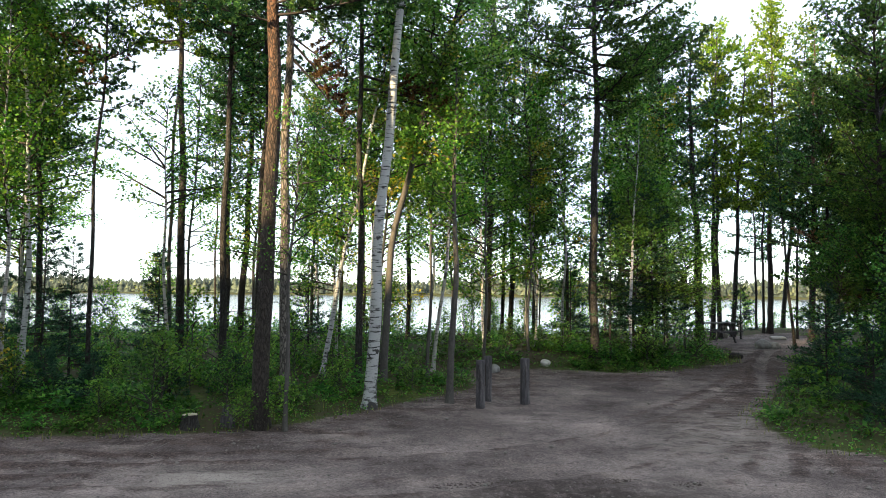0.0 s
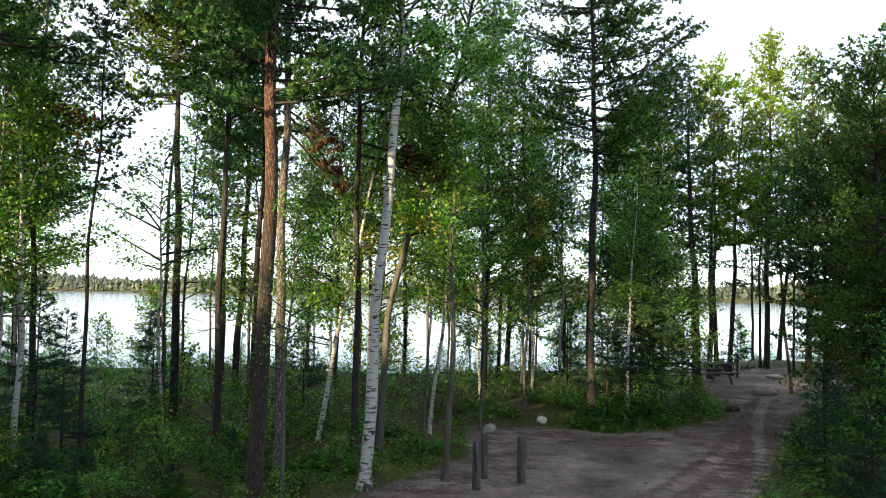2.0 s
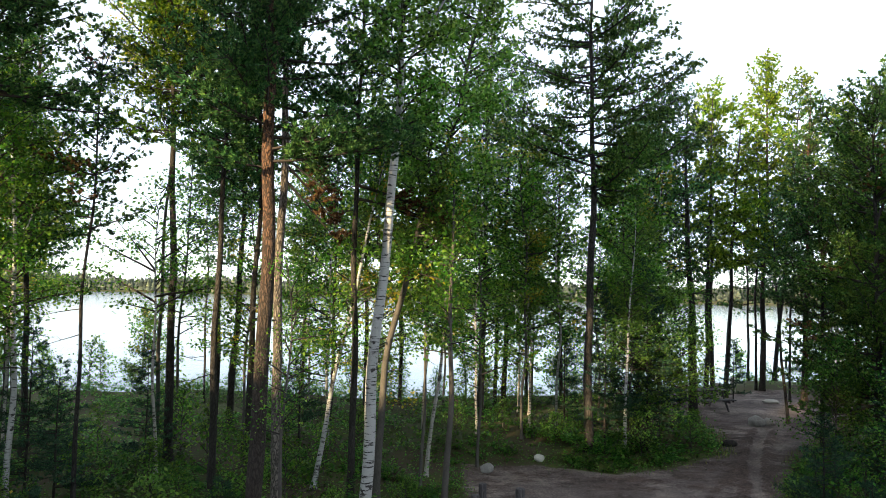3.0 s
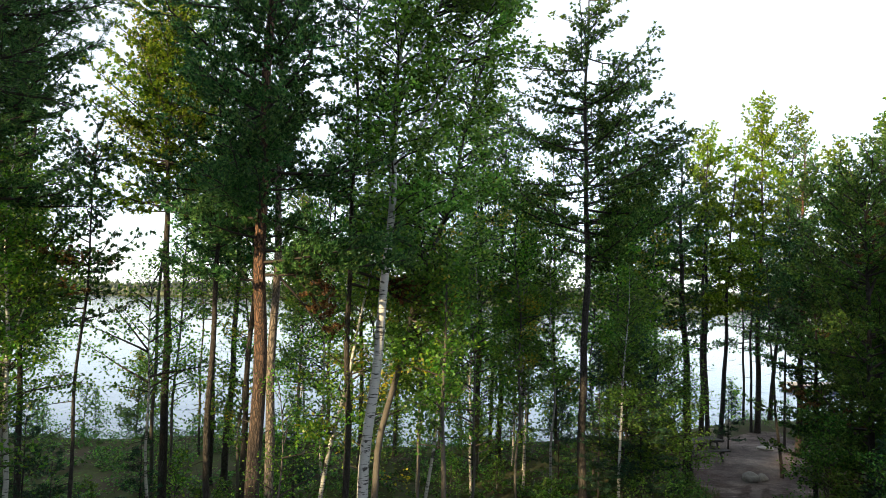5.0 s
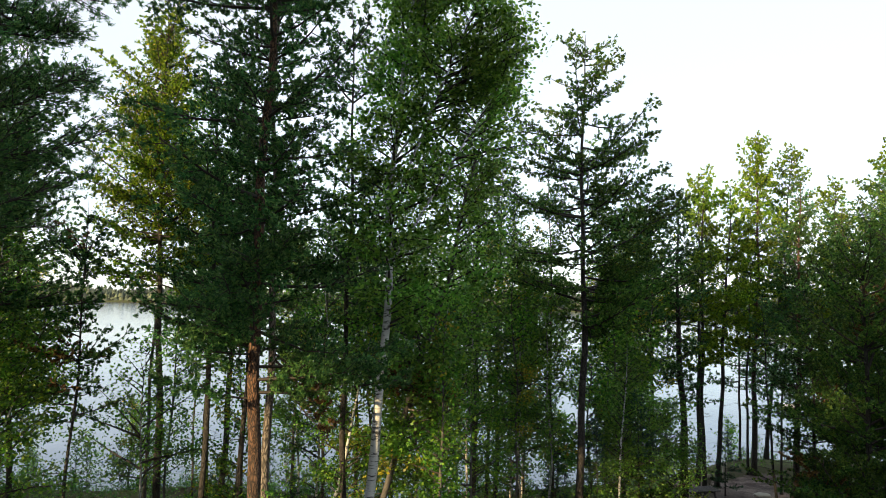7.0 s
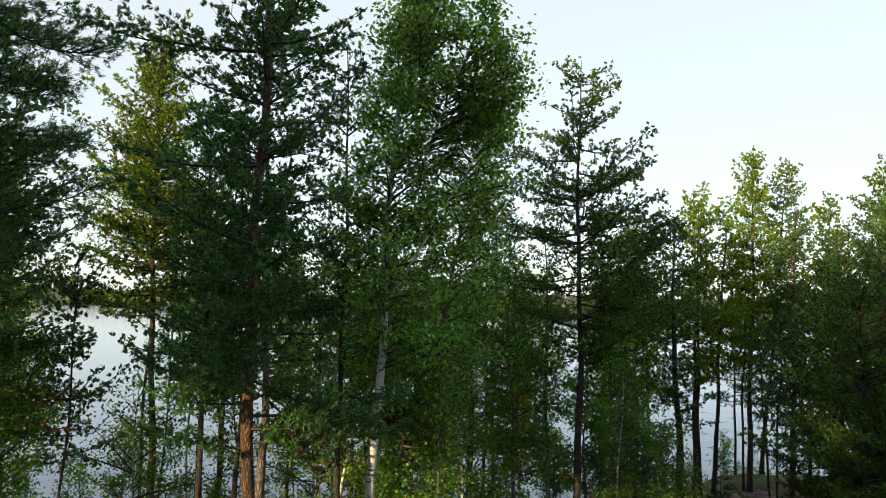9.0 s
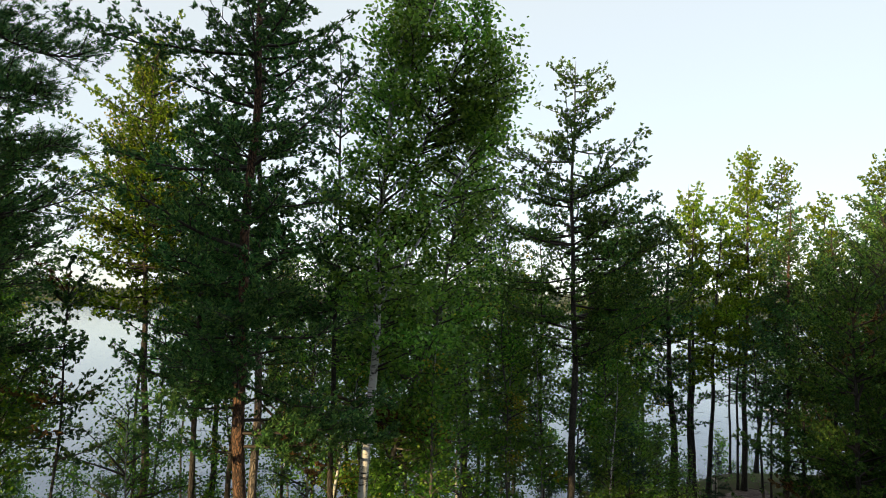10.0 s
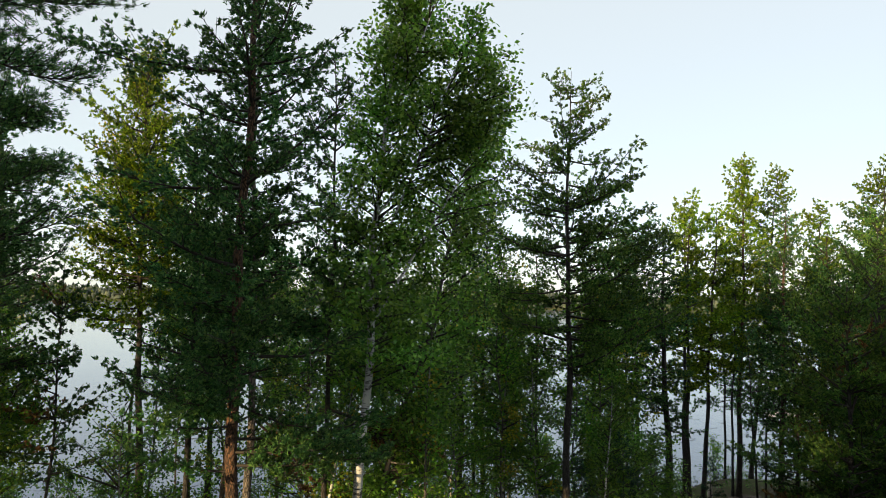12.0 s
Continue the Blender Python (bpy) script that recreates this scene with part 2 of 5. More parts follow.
def ground_material():
    """Packed sandy earth on the track, needle litter, moss and soil under the trees, sand at the water."""
    m, t, b = material("forest_ground")
    at = t.nodes.new("ShaderNodeAttribute")
    at.attribute_name = "earth"
    vec = coords(t)
    edge = noise_of(t, coords(t, (0.8, 1.7, 1)), 1.3, 6.0, 0.72)
    grain = noise_of(t, vec, 28.0, 8.0, 0.75)
    fine = noise_of(t, vec, 60.0, 5.0, 0.75)
    patch = noise_of(t, vec, 0.45, 5.0, 0.6)
    litter = noise_of(t, vec, 6.0, 7.0, 0.75)
    pale = ramp(t, mix(t, 0.5, grain, patch), [(0.39, (0.062, 0.050, 0.048)), (0.5, (0.165, 0.138, 0.132)), (0.61, (0.32, 0.272, 0.255))])
    reddish = ramp(t, grain, [(0.38, (0.028, 0.020, 0.018)), (0.52, (0.084, 0.062, 0.057)), (0.64, (0.17, 0.128, 0.115))])
    worn = t.nodes.new("ShaderNodeSeparateColor")
    t.links.new(at.outputs["Color"], worn.inputs[0])
    wear = t.nodes.new("ShaderNodeMath")
    wear.operation = "MULTIPLY_ADD"
    t.links.new(edge, wear.inputs[0])
    wear.inputs[1].default_value = 1.5
    t.links.new(worn.outputs["Green"], wear.inputs[2])
    earth = mix(t, ramp(t, wear.outputs[0], [(0.75, (0, 0, 0)), (1.6, (1, 1, 1))]), reddish, pale)
    crumbs = ramp(t, fine, [(0.52, (0, 0, 0)), (0.60, (1, 1, 1))])
    earth = mix(t, mix(t, 1.0, crumbs, (0.75, 0.75, 0.75), "MULTIPLY"), earth, (0.035, 0.028, 0.025))
    damp = ramp(t, noise_of(t, coords(t, (0.9, 1.1, 1)), 1.1, 8.0, 0.78), [(0.36, (0.52, 0.49, 0.48)), (0.48, (0.95, 0.93, 0.92)), (0.62, (1.3, 1.26, 1.2))])
    earth = mix(t, 1.0, earth, damp, "MULTIPLY")
    churned = t.nodes.new("ShaderNodeMath")
    churned.operation = "MULTIPLY"
    t.links.new(worn.outputs["Blue"], churned.inputs[0])
    t.links.new(ramp(t, noise_of(t, vec, 4.0, 6.0, 0.75), [(0.38, (0, 0, 0)), (0.52, (1, 1, 1))]), churned.inputs[1])
    earth = mix(t, churned.outputs[0], earth, (0.036, 0.028, 0.024))
    sandy = t.nodes.new("ShaderNodeMath")
    sandy.operation = "MULTIPLY"
    t.links.new(at.outputs["Alpha"], sandy.inputs[0])
    t.links.new(ramp(t, noise_of(t, coords(t, (0.7, 2.2, 1)), 2.2, 7.0, 0.72), [(0.42, (0, 0, 0)), (0.56, (1, 1, 1))]), sandy.inputs[1])
    earth = mix(t, sandy.outputs[0], earth, mix(t, crumbs, (0.34, 0.30, 0.265), (0.16, 0.135, 0.12)))
    floor = ramp(t, mix(t, 0.5, litter, patch), [(0.3, (0.035, 0.027, 0.019)), (0.44, (0.065, 0.052, 0.030)), (0.53, (0.050, 0.066, 0.018)), (0.66, (0.11, 0.13, 0.026))])
    msk = t.nodes.new("ShaderNodeMath")
    msk.operation = "MULTIPLY_ADD"
    t.links.new(edge, msk.inputs[0])
    msk.inputs[1].default_value = 0.7
    t.links.new(worn.outputs["Red"], msk.inputs[2])
    on = ramp(t, msk.outputs[0], [(0.78, (0, 0, 0)), (0.92, (1, 1, 1))])
    t.links.new(mix(t, on, floor, earth), b.inputs["Base Color"])
    b.inputs["Roughness"].default_value = 0.95
    b.inputs["Specular IOR Level"].default_value = 0.2
    bump(t, b, mix(t, 0.5, grain, litter), 0.9, 0.035)
    return m


def water_material():
    m, t, b = material("lake_water")
    b.inputs["Base Color"].default_value = (0.07, 0.095, 0.17, 1)
    b.inputs["IOR"].default_value = 1.33
    b.inputs["Specular IOR Level"].default_value = 0.8
    b.inputs["Roughness"].default_value = 0.1
    small = noise_of(t, coords(t, (1, 0.35, 1)), 1.6, 3.0, 0.5)
    bump(t, b, small, 0.35, 0.05)
    return m


M_GROUND, M_WATER = ground_material(), water_material()


# ---- mesh building ----
class Buf:
    """Gathers vertices and faces as arrays and makes one mesh of them."""

    def __init__(self):
        self.v, self.f, self.n = [], [], 0

    def add(self, v, f):
        v = np.asarray(v, dtype=np.float64).reshape(-1, 3)
        f = np.asarray(f, dtype=np.int64)
        self.v.append(v)
        self.f.append(f + self.n)
        self.n += len(v)

    def starts(self):
        """The faces of each added piece, counted from that piece's own first vertex."""
        out, k = [], 0
        for v, f in zip(self.v, self.f):
            out.append(f - k)
            k += len(v)
        return out

    def mesh(self, name, mat, smooth=False):
        me = bpy.data.meshes.new(name)
        v = np.concatenate(self.v) if self.v else np.zeros((0, 3))
        me.vertices.add(len(v))
        me.vertices.foreach_set("co", v.ravel())
        loops = np.concatenate([f.ravel() for f in self.f])
        sizes = np.concatenate([np.full(len(f), f.shape[1]) for f in self.f])
        me.loops.add(len(loops))
        me.loops.foreach_set("vertex_index", loops.astype(np.int32))
        me.polygons.add(len(sizes))
        me.polygons.foreach_set("loop_start", np.concatenate([[0], np.cumsum(sizes)[:-1]]).astype(np.int32))
        me.polygons.foreach_set("loop_total", sizes.astype(np.int32))
        if smooth:
            me.polygons.foreach_set("use_smooth", np.ones(len(sizes), dtype=bool))
        me.update(calc_edges=True)
        me.validate()
        me.materials.append(mat)
        return me


def part(name, buf, mat, parent, label="", smooth=False):
    """One mesh object under a thing or a part."""
    me = buf.mesh(name, mat, smooth) if isinstance(buf, Buf) else buf
    ob = new(name, me)
    if not isinstance(buf, Buf):
        me.materials.clear()
        me.materials.append(mat)
    ob.parent = parent
    return tagged(ob, label)


def thing(name, label, category, group="", at=(0, 0, 0), turn=0.0, kind=""):
    ob = new(name)
    ob.empty_display_size = 0.2
    ob.location = at
    ob.rotation_euler = (0, 0, turn)
    return tagged(ob, label, category, group, kind)


def from_bm(name, bm, mat, smooth=False):
    me = bpy.data.meshes.new(name)
    bm.to_mesh(me)
    bm.free()
    if smooth:
        for p in me.polygons:
            p.use_smooth = True
    me.materials.append(mat)
    return me


def unit(a):
    return a / np.maximum(np.linalg.norm(a, axis=-1, keepdims=True), 1e-9)


def tube(buf, pts, radii, sides=5, rough=0.0, rng=None, cap=False):
    """A tapered tube along points."""
    pts = np.asarray(pts, float)
    n = len(pts)
    d = unit(np.gradient(pts, axis=0))
    ref = np.array([0.0, 0, 1]) if abs(d[0, 2]) < 0.8 else np.array([1.0, 0, 0])
    u = unit(np.cross(d, ref))
    w = np.cross(d, u)
    a = np.arange(sides) * 2 * math.pi / sides
    rr = np.asarray(radii, float)[:, None] * np.ones((1, sides))
    if rough and rng is not None:
        rr = rr * (1 + rng.normal(0, rough, (n, sides)))
    v = pts[:, None] + rr[..., None] * (np.cos(a)[None, :, None] * u[:, None] + np.sin(a)[None, :, None] * w[:, None])
    i, j = np.meshgrid(np.arange(n - 1), np.arange(sides), indexing="ij")
    k = (j + 1) % sides
    f = np.stack([i * sides + j, i * sides + k, (i + 1) * sides + k, (i + 1) * sides + j], -1).reshape(-1, 4)
    if cap:
        v = np.concatenate([v.reshape(-1, 3), pts[-1:]])
        buf.add(v, f)
        top = np.stack([np.full(sides, n * sides), (n - 1) * sides + np.arange(sides), (n - 1) * sides + (np.arange(sides) + 1) % sides], -1)
        buf.f.append(top + buf.n - len(v))
    else:
        buf.add(v.reshape(-1, 3), f)


def needles(buf, p, d, rng, count=9, length=0.11, width=0.011, spread=0.75):
    """Tufts of needles at p, each pointing about d."""
    p, d = np.asarray(p, float), np.asarray(d, float)
    if not len(p):
        return
    n = len(p)
    out = unit(d[:, None] + rng.normal(0, spread, (n, count, 3)))
    side = unit(np.cross(out, rng.normal(0, 1, (n, count, 3)))) * width * 0.5
    ln = length * rng.uniform(0.65, 1.15, (n, count, 1))
    base = p[:, None] + rng.normal(0, 0.25 * length, (n, count, 3))
    v = np.stack([base - side, base + side, base + out * ln], 2).reshape(-1, 3)
    buf.add(v, np.arange(n * count * 3).reshape(-1, 3))


def leaves(buf, p, rng, size=0.05, droop=0.35, flat=0.5):
    """Pointed oval leaves at p, folded along the middle."""
    p = np.asarray(p, float)
    if not len(p):
        return
    n = len(p)
    along = unit(rng.normal(0, 1, (n, 3)) * np.array([1, 1, 0.6]) - np.array([0, 0, droop]))
    up = unit(rng.normal(0, 1, (n, 3)) * (1 - flat) + np.array([0, 0, flat]))
    side = unit(np.cross(along, up))
    s = size * rng.uniform(0.7, 1.3, (n, 1))
    v = np.stack([p, p + along * s * 0.5 + side * s * 0.36, p + along * s, p + along * s * 0.5 - side * s * 0.36], 1).reshape(-1, 3)
    buf.add(v, np.arange(n * 4).reshape(-1, 4))


# ---- ground, lake and far shore ----
WATER = -1.5
EARTH_EDGE = [(-40, 10.8), (-12, 10.6), (-6.8, 10.7), (-4.0, 11.1), (-2.6, 11.9), (-1.4, 13.8), (-0.2, 15.5), (0.35, 16.3), (0.2, 19.2), (2.1, 19.3), (4.0, 18.6),
              (5.7, 19.4), (7.6, 21.0), (8.2, 23.5), (7.9, 27), (8.4, 32), (14.5, 33.5), (16, 29.5), (13, 25), (9.2, 20.3), (5.4, 13.5), (5.2, 12.2),
              (5.3, 11.0), (6.6, 10.1), (12, 8.6), (40, 8), (40, -6), (-40, -6)]


def smooth(a, b, x):
    t = np.clip((x - a) / (b - a), 0, 1)
    return t * t * (3 - 2 * t)


def earth_depth(x, y):
    """Signed distance inside the bare earth of the clearing and track (negative in the wood)."""
    x, y = np.asarray(x, float), np.asarray(y, float)
    best, inside = np.full(x.shape, 1e9), np.zeros(x.shape, bool)
    for (x0, y0), (x1, y1) in zip(EARTH_EDGE, EARTH_EDGE[1:] + EARTH_EDGE[:1]):
        dx, dy = x1 - x0, y1 - y0
        t = np.clip(((x - x0) * dx + (y - y0) * dy) / (dx * dx + dy * dy), 0, 1)
        best = np.minimum(best, np.hypot(x - x0 - t * dx, y - y0 - t * dy))
        if dy:
            cross = ((y0 > y) != (y1 > y)) & (x < dx * (y - y0) / dy + x0)
            inside ^= cross
    return np.where(inside, best, -best)


def shore_y(x):
    return 31.6 + 8.0 * smooth(0, 17, np.asarray(x, float)) + 0.5 * np.sin(np.asarray(x, float) * 0.5)


def far_y(x):
    return 621 - 0.328 * np.clip(x, -900, 900)


def ripple(x, y, s, seed):
    return (np.sin(x * s + seed) * np.cos(y * s * 1.3 + seed * 2.1) + 0.5 * np.sin(x * s * 2.3 + y * s * 1.7 + seed * 0.7)) / 1.5


# the ruts of cars that swing from the clearing into the track: lines between two rails
RAIL_A = ((-9.0, 8.0), (-2.0, 8.6), (2.0, 10.0), (4.6, 13.4), (7.4, 18.6), (9.6, 23.5))
RAIL_B = ((-7.0, 5.2), (0.5, 6.6), (3.6, 8.4), (5.0, 11.4), (7.0, 17.0), (8.6, 21.6))
RUTS = [tuple((a[0] + (b[0] - a[0]) * k, a[1] + (b[1] - a[1]) * k) for a, b in zip(RAIL_A, RAIL_B)) for k in (-0.45, -0.2, 0.0, 0.28, 0.5, 0.72, 1.0, 1.35)]


def rut_depth(x, y):
    out = np.zeros(np.shape(x))
    for no, line in enumerate(RUTS):
        p = np.array(line)
        deep = (1.0, 0.45, 0.8, 0.4)[no % 4]
        tt = np.linspace(0, len(p) - 1, 80)
        px, py = np.interp(tt, range(len(p)), p[:, 0]), np.interp(tt, range(len(p)), p[:, 1])
        ker = np.ones(15) / 15
        px[7:-7], py[7:-7] = np.convolve(px, ker, "valid"), np.convolve(py, ker, "valid")
        dist = np.full(np.shape(x), 9.0)
        for i in range(len(px)):
            dist = np.minimum(dist, np.hypot(x - px[i], y - py[i]))
        out = out + deep * (np.exp(-(dist / 0.14) ** 2) - 0.7 * np.exp(-((dist - 0.29) / 0.1) ** 2))
    return out


def ground_z(x, y):
    x, y = np.asarray(x, float), np.asarray(y, float)
    e = earth_depth(x, y)
    z = 0.33 * smooth(13, 25, y) + 0.2 * smooth(0.1, -1.2, e) + 0.05 * ripple(x, y, 0.6, 1.0) * smooth(0.3, -1, e) + 0.015 * ripple(x, y, 2.1, 4.0)
    s = shore_y(x)
    z = z + (-3.2 - z) * smooth(s - 3.6, s + 4.2, y)
    f = far_y(x)
    z = np.where(y > 200, -3.2 + 5.2 * smooth(f - 14, f + 12, y) + 9 * smooth(f + 20, f + 260, y), z)
    return z


def axis_steps(lo, hi, step, near_lo, near_hi, grow=1.22):
    mid = list(np.arange(near_lo, near_hi + step / 2, step))
    a, s = near_hi, step
    while a < hi:
        s *= grow
        a += s
        mid.append(min(a, hi))
    a, s = near_lo, step
    while a > lo:
        s *= grow
        a -= s
        mid.insert(0, max(a, lo))
    return np.array(mid)


gx, gy = axis_steps(-3500, 3500, 0.11, -10, 12), axis_steps(-3000, 4500, 0.11, 6, 27)
far_rows = np.array([r for r in np.arange(520, 1000, 15)])
gy = np.unique(np.concatenate([gy, far_rows]))
X, Y = np.meshgrid(gx, gy, indexing="ij")
Z = ground_z(X, Y)
near = (np.abs(X) < 19) & (Y > 3) & (Y < 32)
R = np.zeros(X.shape)
R[near] = rut_depth(X[near], Y[near])
E = earth_depth(X, Y)
rng = np.random.default_rng(3)
Z -= 0.026 * R * smooth(0.2, 0.8, E)
Z[near] += rng.normal(0, 0.006, near.sum())
gb = Buf()
ii, jj = np.meshgrid(np.arange(len(gx) - 1), np.arange(len(gy) - 1), indexing="ij")
q = ii * len(gy) + jj
gb.add(np.stack([X, Y, Z], -1).reshape(-1, 3), np.stack([q, q + len(gy), q + len(gy) + 1, q + 1], -1).reshape(-1, 4))
gm = gb.mesh("ground", M_GROUND, True)
att = gm.color_attributes.new("earth", "FLOAT_COLOR", "POINT")
beach = smooth(shore_y(X) - 3.0, shore_y(X) - 1.2, Y) * (Y < 100)
red = np.clip(np.maximum(smooth(-0.5, 0.5, E), beach), 0, 1)
green = np.clip(0.1 + 0.42 * smooth(0.6, 3.0, E) * (0.35 + 0.65 * smooth(-5.0, -1.0, X)) + 0.38 * R, 0, 1.2)
churn = np.exp(-(((X - 1.6) / 1.5) ** 2 + ((Y - 8.3 - 0.08 * (X - 1.6)) / 0.65) ** 2))
sand = np.exp(-(((X + 2.5) / 1.1) ** 2 + ((Y - 8.7) / 0.4) ** 2)) + 0.6 * np.exp(-(((X - 4.4) / 1.6) ** 2 + ((Y - 12.0 - 1.2 * (X - 4.4)) / 1.6) ** 2))
att.data.foreach_set("color", np.stack([red, green, churn, sand], -1).ravel())
tagged(new("ground", gm), "packed sandy earth track and mossy needle-covered forest floor", "ground", kind="structure")

wb = Buf()
wx, wy = axis_steps(-3500, 3500, 4, -60, 60, 1.3), axis_steps(30, 4500, 4, 30, 120, 1.3)
WX, WY = np.meshgrid(wx, wy, indexing="ij")
ii, jj = np.meshgrid(np.arange(len(wx) - 1), np.arange(len(wy) - 1), indexing="ij")
q = ii * len(wy) + jj
wb.add(np.stack([WX, WY, 0 * WX + WATER], -1).reshape(-1, 3), np.stack([q, q + len(wy), q + len(wy) + 1, q + 1], -1).reshape(-1, 4))
tagged(new("water", wb.mesh("water", M_WATER, True)), "calm pale lake water reflecting the evening sky", "water", kind="structure")


def far_forest():
    """The wooded far shore: ragged spires and rounded crowns in rows up a low rise."""
    rng = np.random.default_rng(11)
    b = Buf()
    n = 5200
    x = rng.uniform(-900, 800, n)
    row = rng.uniform(0, 1, n) ** 1.6
    y = far_y(x) + 4 + row * 130
    z = ground_z(x, y) - 0.6
    h = rng.uniform(7, 13, n) * (1 + 0.25 * np.sin(x * 0.021 + 1)) * (0.8 + 0.3 * rng.random(n))
    h = np.where(x < -330, h * 1.25, h)
    w = h * rng.uniform(0.26, 0.46, n)
    sides = 6
    a = np.arange(sides) * 2 * math.pi / sides
    for lo, hi, wide in ((0.0, 0.55, 1.0), (0.3, 0.8, 0.78), (0.6, 1.0, 0.5)):
        ring = wide * w[:, None] * rng.uniform(0.6, 1.25, (n, sides))
        v = np.stack([x[:, None] + ring * np.cos(a), y[:, None] + ring * np.sin(a), (z + lo * h)[:, None] + rng.uniform(-0.06, 0.06, (n, sides)) * h[:, None]], -1)
        tip = np.stack([x + rng.normal(0, 0.2, n), y, z + hi * h], -1)[:, None]
        v = np.concatenate([v, tip], 1)
        base = np.arange(n)[:, None] * (sides + 1)
        f = np.stack([base + np.arange(sides), base + (np.arange(sides) + 1) % sides, base + sides + 0 * np.arange(sides)], -1).reshape(-1, 3)
        b.add(v.reshape(-1, 3), f)
    tagged(new("far_forest", b.mesh("far_forest", M_FAR_HAZED)), "distant mixed conifer forest along the far lake shore", "forest", kind="stuff")


far_forest()


# ---- trees ----
class Stem:
    """The line of a trunk: a base, a lean, a slight sweep and a wobble."""

    def __init__(self, h, r, lean=(0, 0), bend=(), wobble=0.06, rng=None):
        self.h, self.r, self.lean = h, r * 0.86, lean
        self.bend = bend or ((0, 0), (1, 0))
        self.ph = rng.uniform(0, 6.28, 4)
        self.wob = wobble

    def at(self, z):
        z = np.asarray(z, float)
        k = np.interp(z, [b[0] for b in self.bend], [b[1] for b in self.bend])
        ease = np.clip(z / 2.5, 0, 1)
        return np.stack([self.lean[0] * z + k + ease * self.wob * (np.sin(z * 0.7 + self.ph[0]) + 0.5 * np.sin(z * 1.9 + self.ph[1])),
                         self.lean[1] * z + ease * self.wob * (np.sin(z * 0.6 + self.ph[2]) + 0.5 * np.sin(z * 1.7 + self.ph[3])), z], -1)

    def radius(self, z):
        s = np.clip(np.asarray(z, float) / self.h, 0, 1)
        return self.r * ((1 - s) ** 0.8 * 0.93 + 0.03) * (1 + 0.45 * np.exp(-np.asarray(z, float) / 0.16))

    def build(self, buf, rng, sides=12, rough=0.035, top=None):
        top = top or self.h
        z = np.concatenate([[-0.25, 0.0, 0.08, 0.18, 0.35, 0.6], np.linspace(1.0, top, max(10, int(top * 2.2)))])
        pts = self.at(np.maximum(z, 0))
        pts[:, 2] = z
        tube(buf, pts, self.radius(np.maximum(z, 0)), sides, rough, rng, cap=True)


def bough(buf, tips, rng, start, az, length, rise, lift, r, twig_every=0.16, twig_len=0.34, sides=4, bare=0.28, wavy=0.05, tuft_step=0.1, flat=0.35, thin=False):
    """One branch with side twigs; adds places and directions for its foliage to tips."""
    m = 7
    s = np.linspace(0, 1, m)
    out = np.array([math.cos(az), math.sin(az), 0.0])
    side = np.array([-out[1], out[0], 0.0])
    sway = wavy * length * (np.sin(s * 5 + rng.uniform(0, 6)) * s)
    pts = start + np.outer(s * length * math.cos(rise), out) + np.outer(sway, side)
    pts[:, 2] += s * length * math.sin(rise) + lift * length * s ** 2.2 + rng.normal(0, 0.012 * length, m) * s
    tube(buf, pts, r * (1 - 0.82 * s), sides)
    n = max(2, int(length * (1 - bare) / twig_every))
    for k in range(n):
        q = bare + (1 - bare) * (k + rng.uniform(0.1, 0.9)) / n
        p = np.array([np.interp(q, s, pts[:, c]) for c in range(3)])
        ln = twig_len * length ** 0.6 * (1.15 - 0.65 * q) * rng.uniform(0.6, 1.25)
        sg = 1 if k % 2 else -1
        dv = unit(out * rng.uniform(0.45, 0.9) + side * sg * rng.uniform(0.4, 1.0) + np.array([0, 0, rng.normal(0.12, flat)]))
        bendv = np.array([0, 0, 0.16 * ln])
        tp = np.stack([p, p + dv * ln + bendv])
        if thin:
            w = unit(np.cross(dv, (0.3, 0.2, 1.0))) * (r * 0.28 + 0.003)
            buf.add(np.stack([p - w, p + w, tp[1]]), [[0, 1, 2]])
        else:
            tube(buf, tp, [r * 0.28 + 0.002, 0.002], 3)
        c = max(2, int(ln / tuft_step))
        f = (np.arange(c) + rng.uniform(0.3, 1.0, c)) / c
        f = f[f > 0.15]
        tips[0].append(p + np.outer(f * ln, dv) + np.outer(f ** 2, bendv))
        tips[1].append(np.repeat(unit(dv + np.array([0, 0, 0.35]))[None], len(f), 0))
    tips[0].append(pts[-1:])
    tips[1].append(unit(out + np.array([0, 0, 0.4 + lift]))[None])


def boughs_as_parts(ob, made, mat, most=22):
    """The longest boughs become parts of their own; the rest is joined."""
    made.sort(key=lambda m: -m[0])
    rest = Buf()
    for i, (ln, b) in enumerate(made):
        if i < most and ln > 0.45:
            part("branch", b, mat, ob)
        else:
            for v, f in zip(b.v, b.starts()):
                rest.add(v, f)
    if rest.v:
        tagged(part("twig_spray", rest, mat, ob), kind="stuff")


def bare_branches(buf, stem, rng, z0, z1, n, length, r=0.012):
    """Dead, needle-less lower branches."""
    for _ in range(n):
        z = rng.uniform(z0, z1)
        az = rng.uniform(0, 6.283)
        ln = length * rng.uniform(0.4, 1.2)
        out = np.array([math.cos(az), math.sin(az), rng.uniform(-0.3, 0.25)])
        s = np.linspace(0, 1, 5)[:, None]
        pts = stem.at(z) + out * ln * s + rng.normal(0, 0.03 * ln, (5, 3)) * s
        tube(buf, pts, r * (1 - 0.8 * s[:, 0]), 3)
        for _k in range(rng.integers(0, 4)):
            i = rng.integers(1, 4)
            e = pts[i] + unit(out + rng.normal(0, 0.6, 3)) * ln * 0.3
            tube(buf, np.stack([pts[i], (pts[i] + e) / 2 + rng.normal(0, 0.02, 3), e]), [r * 0.5, r * 0.35, 0.002], 3)


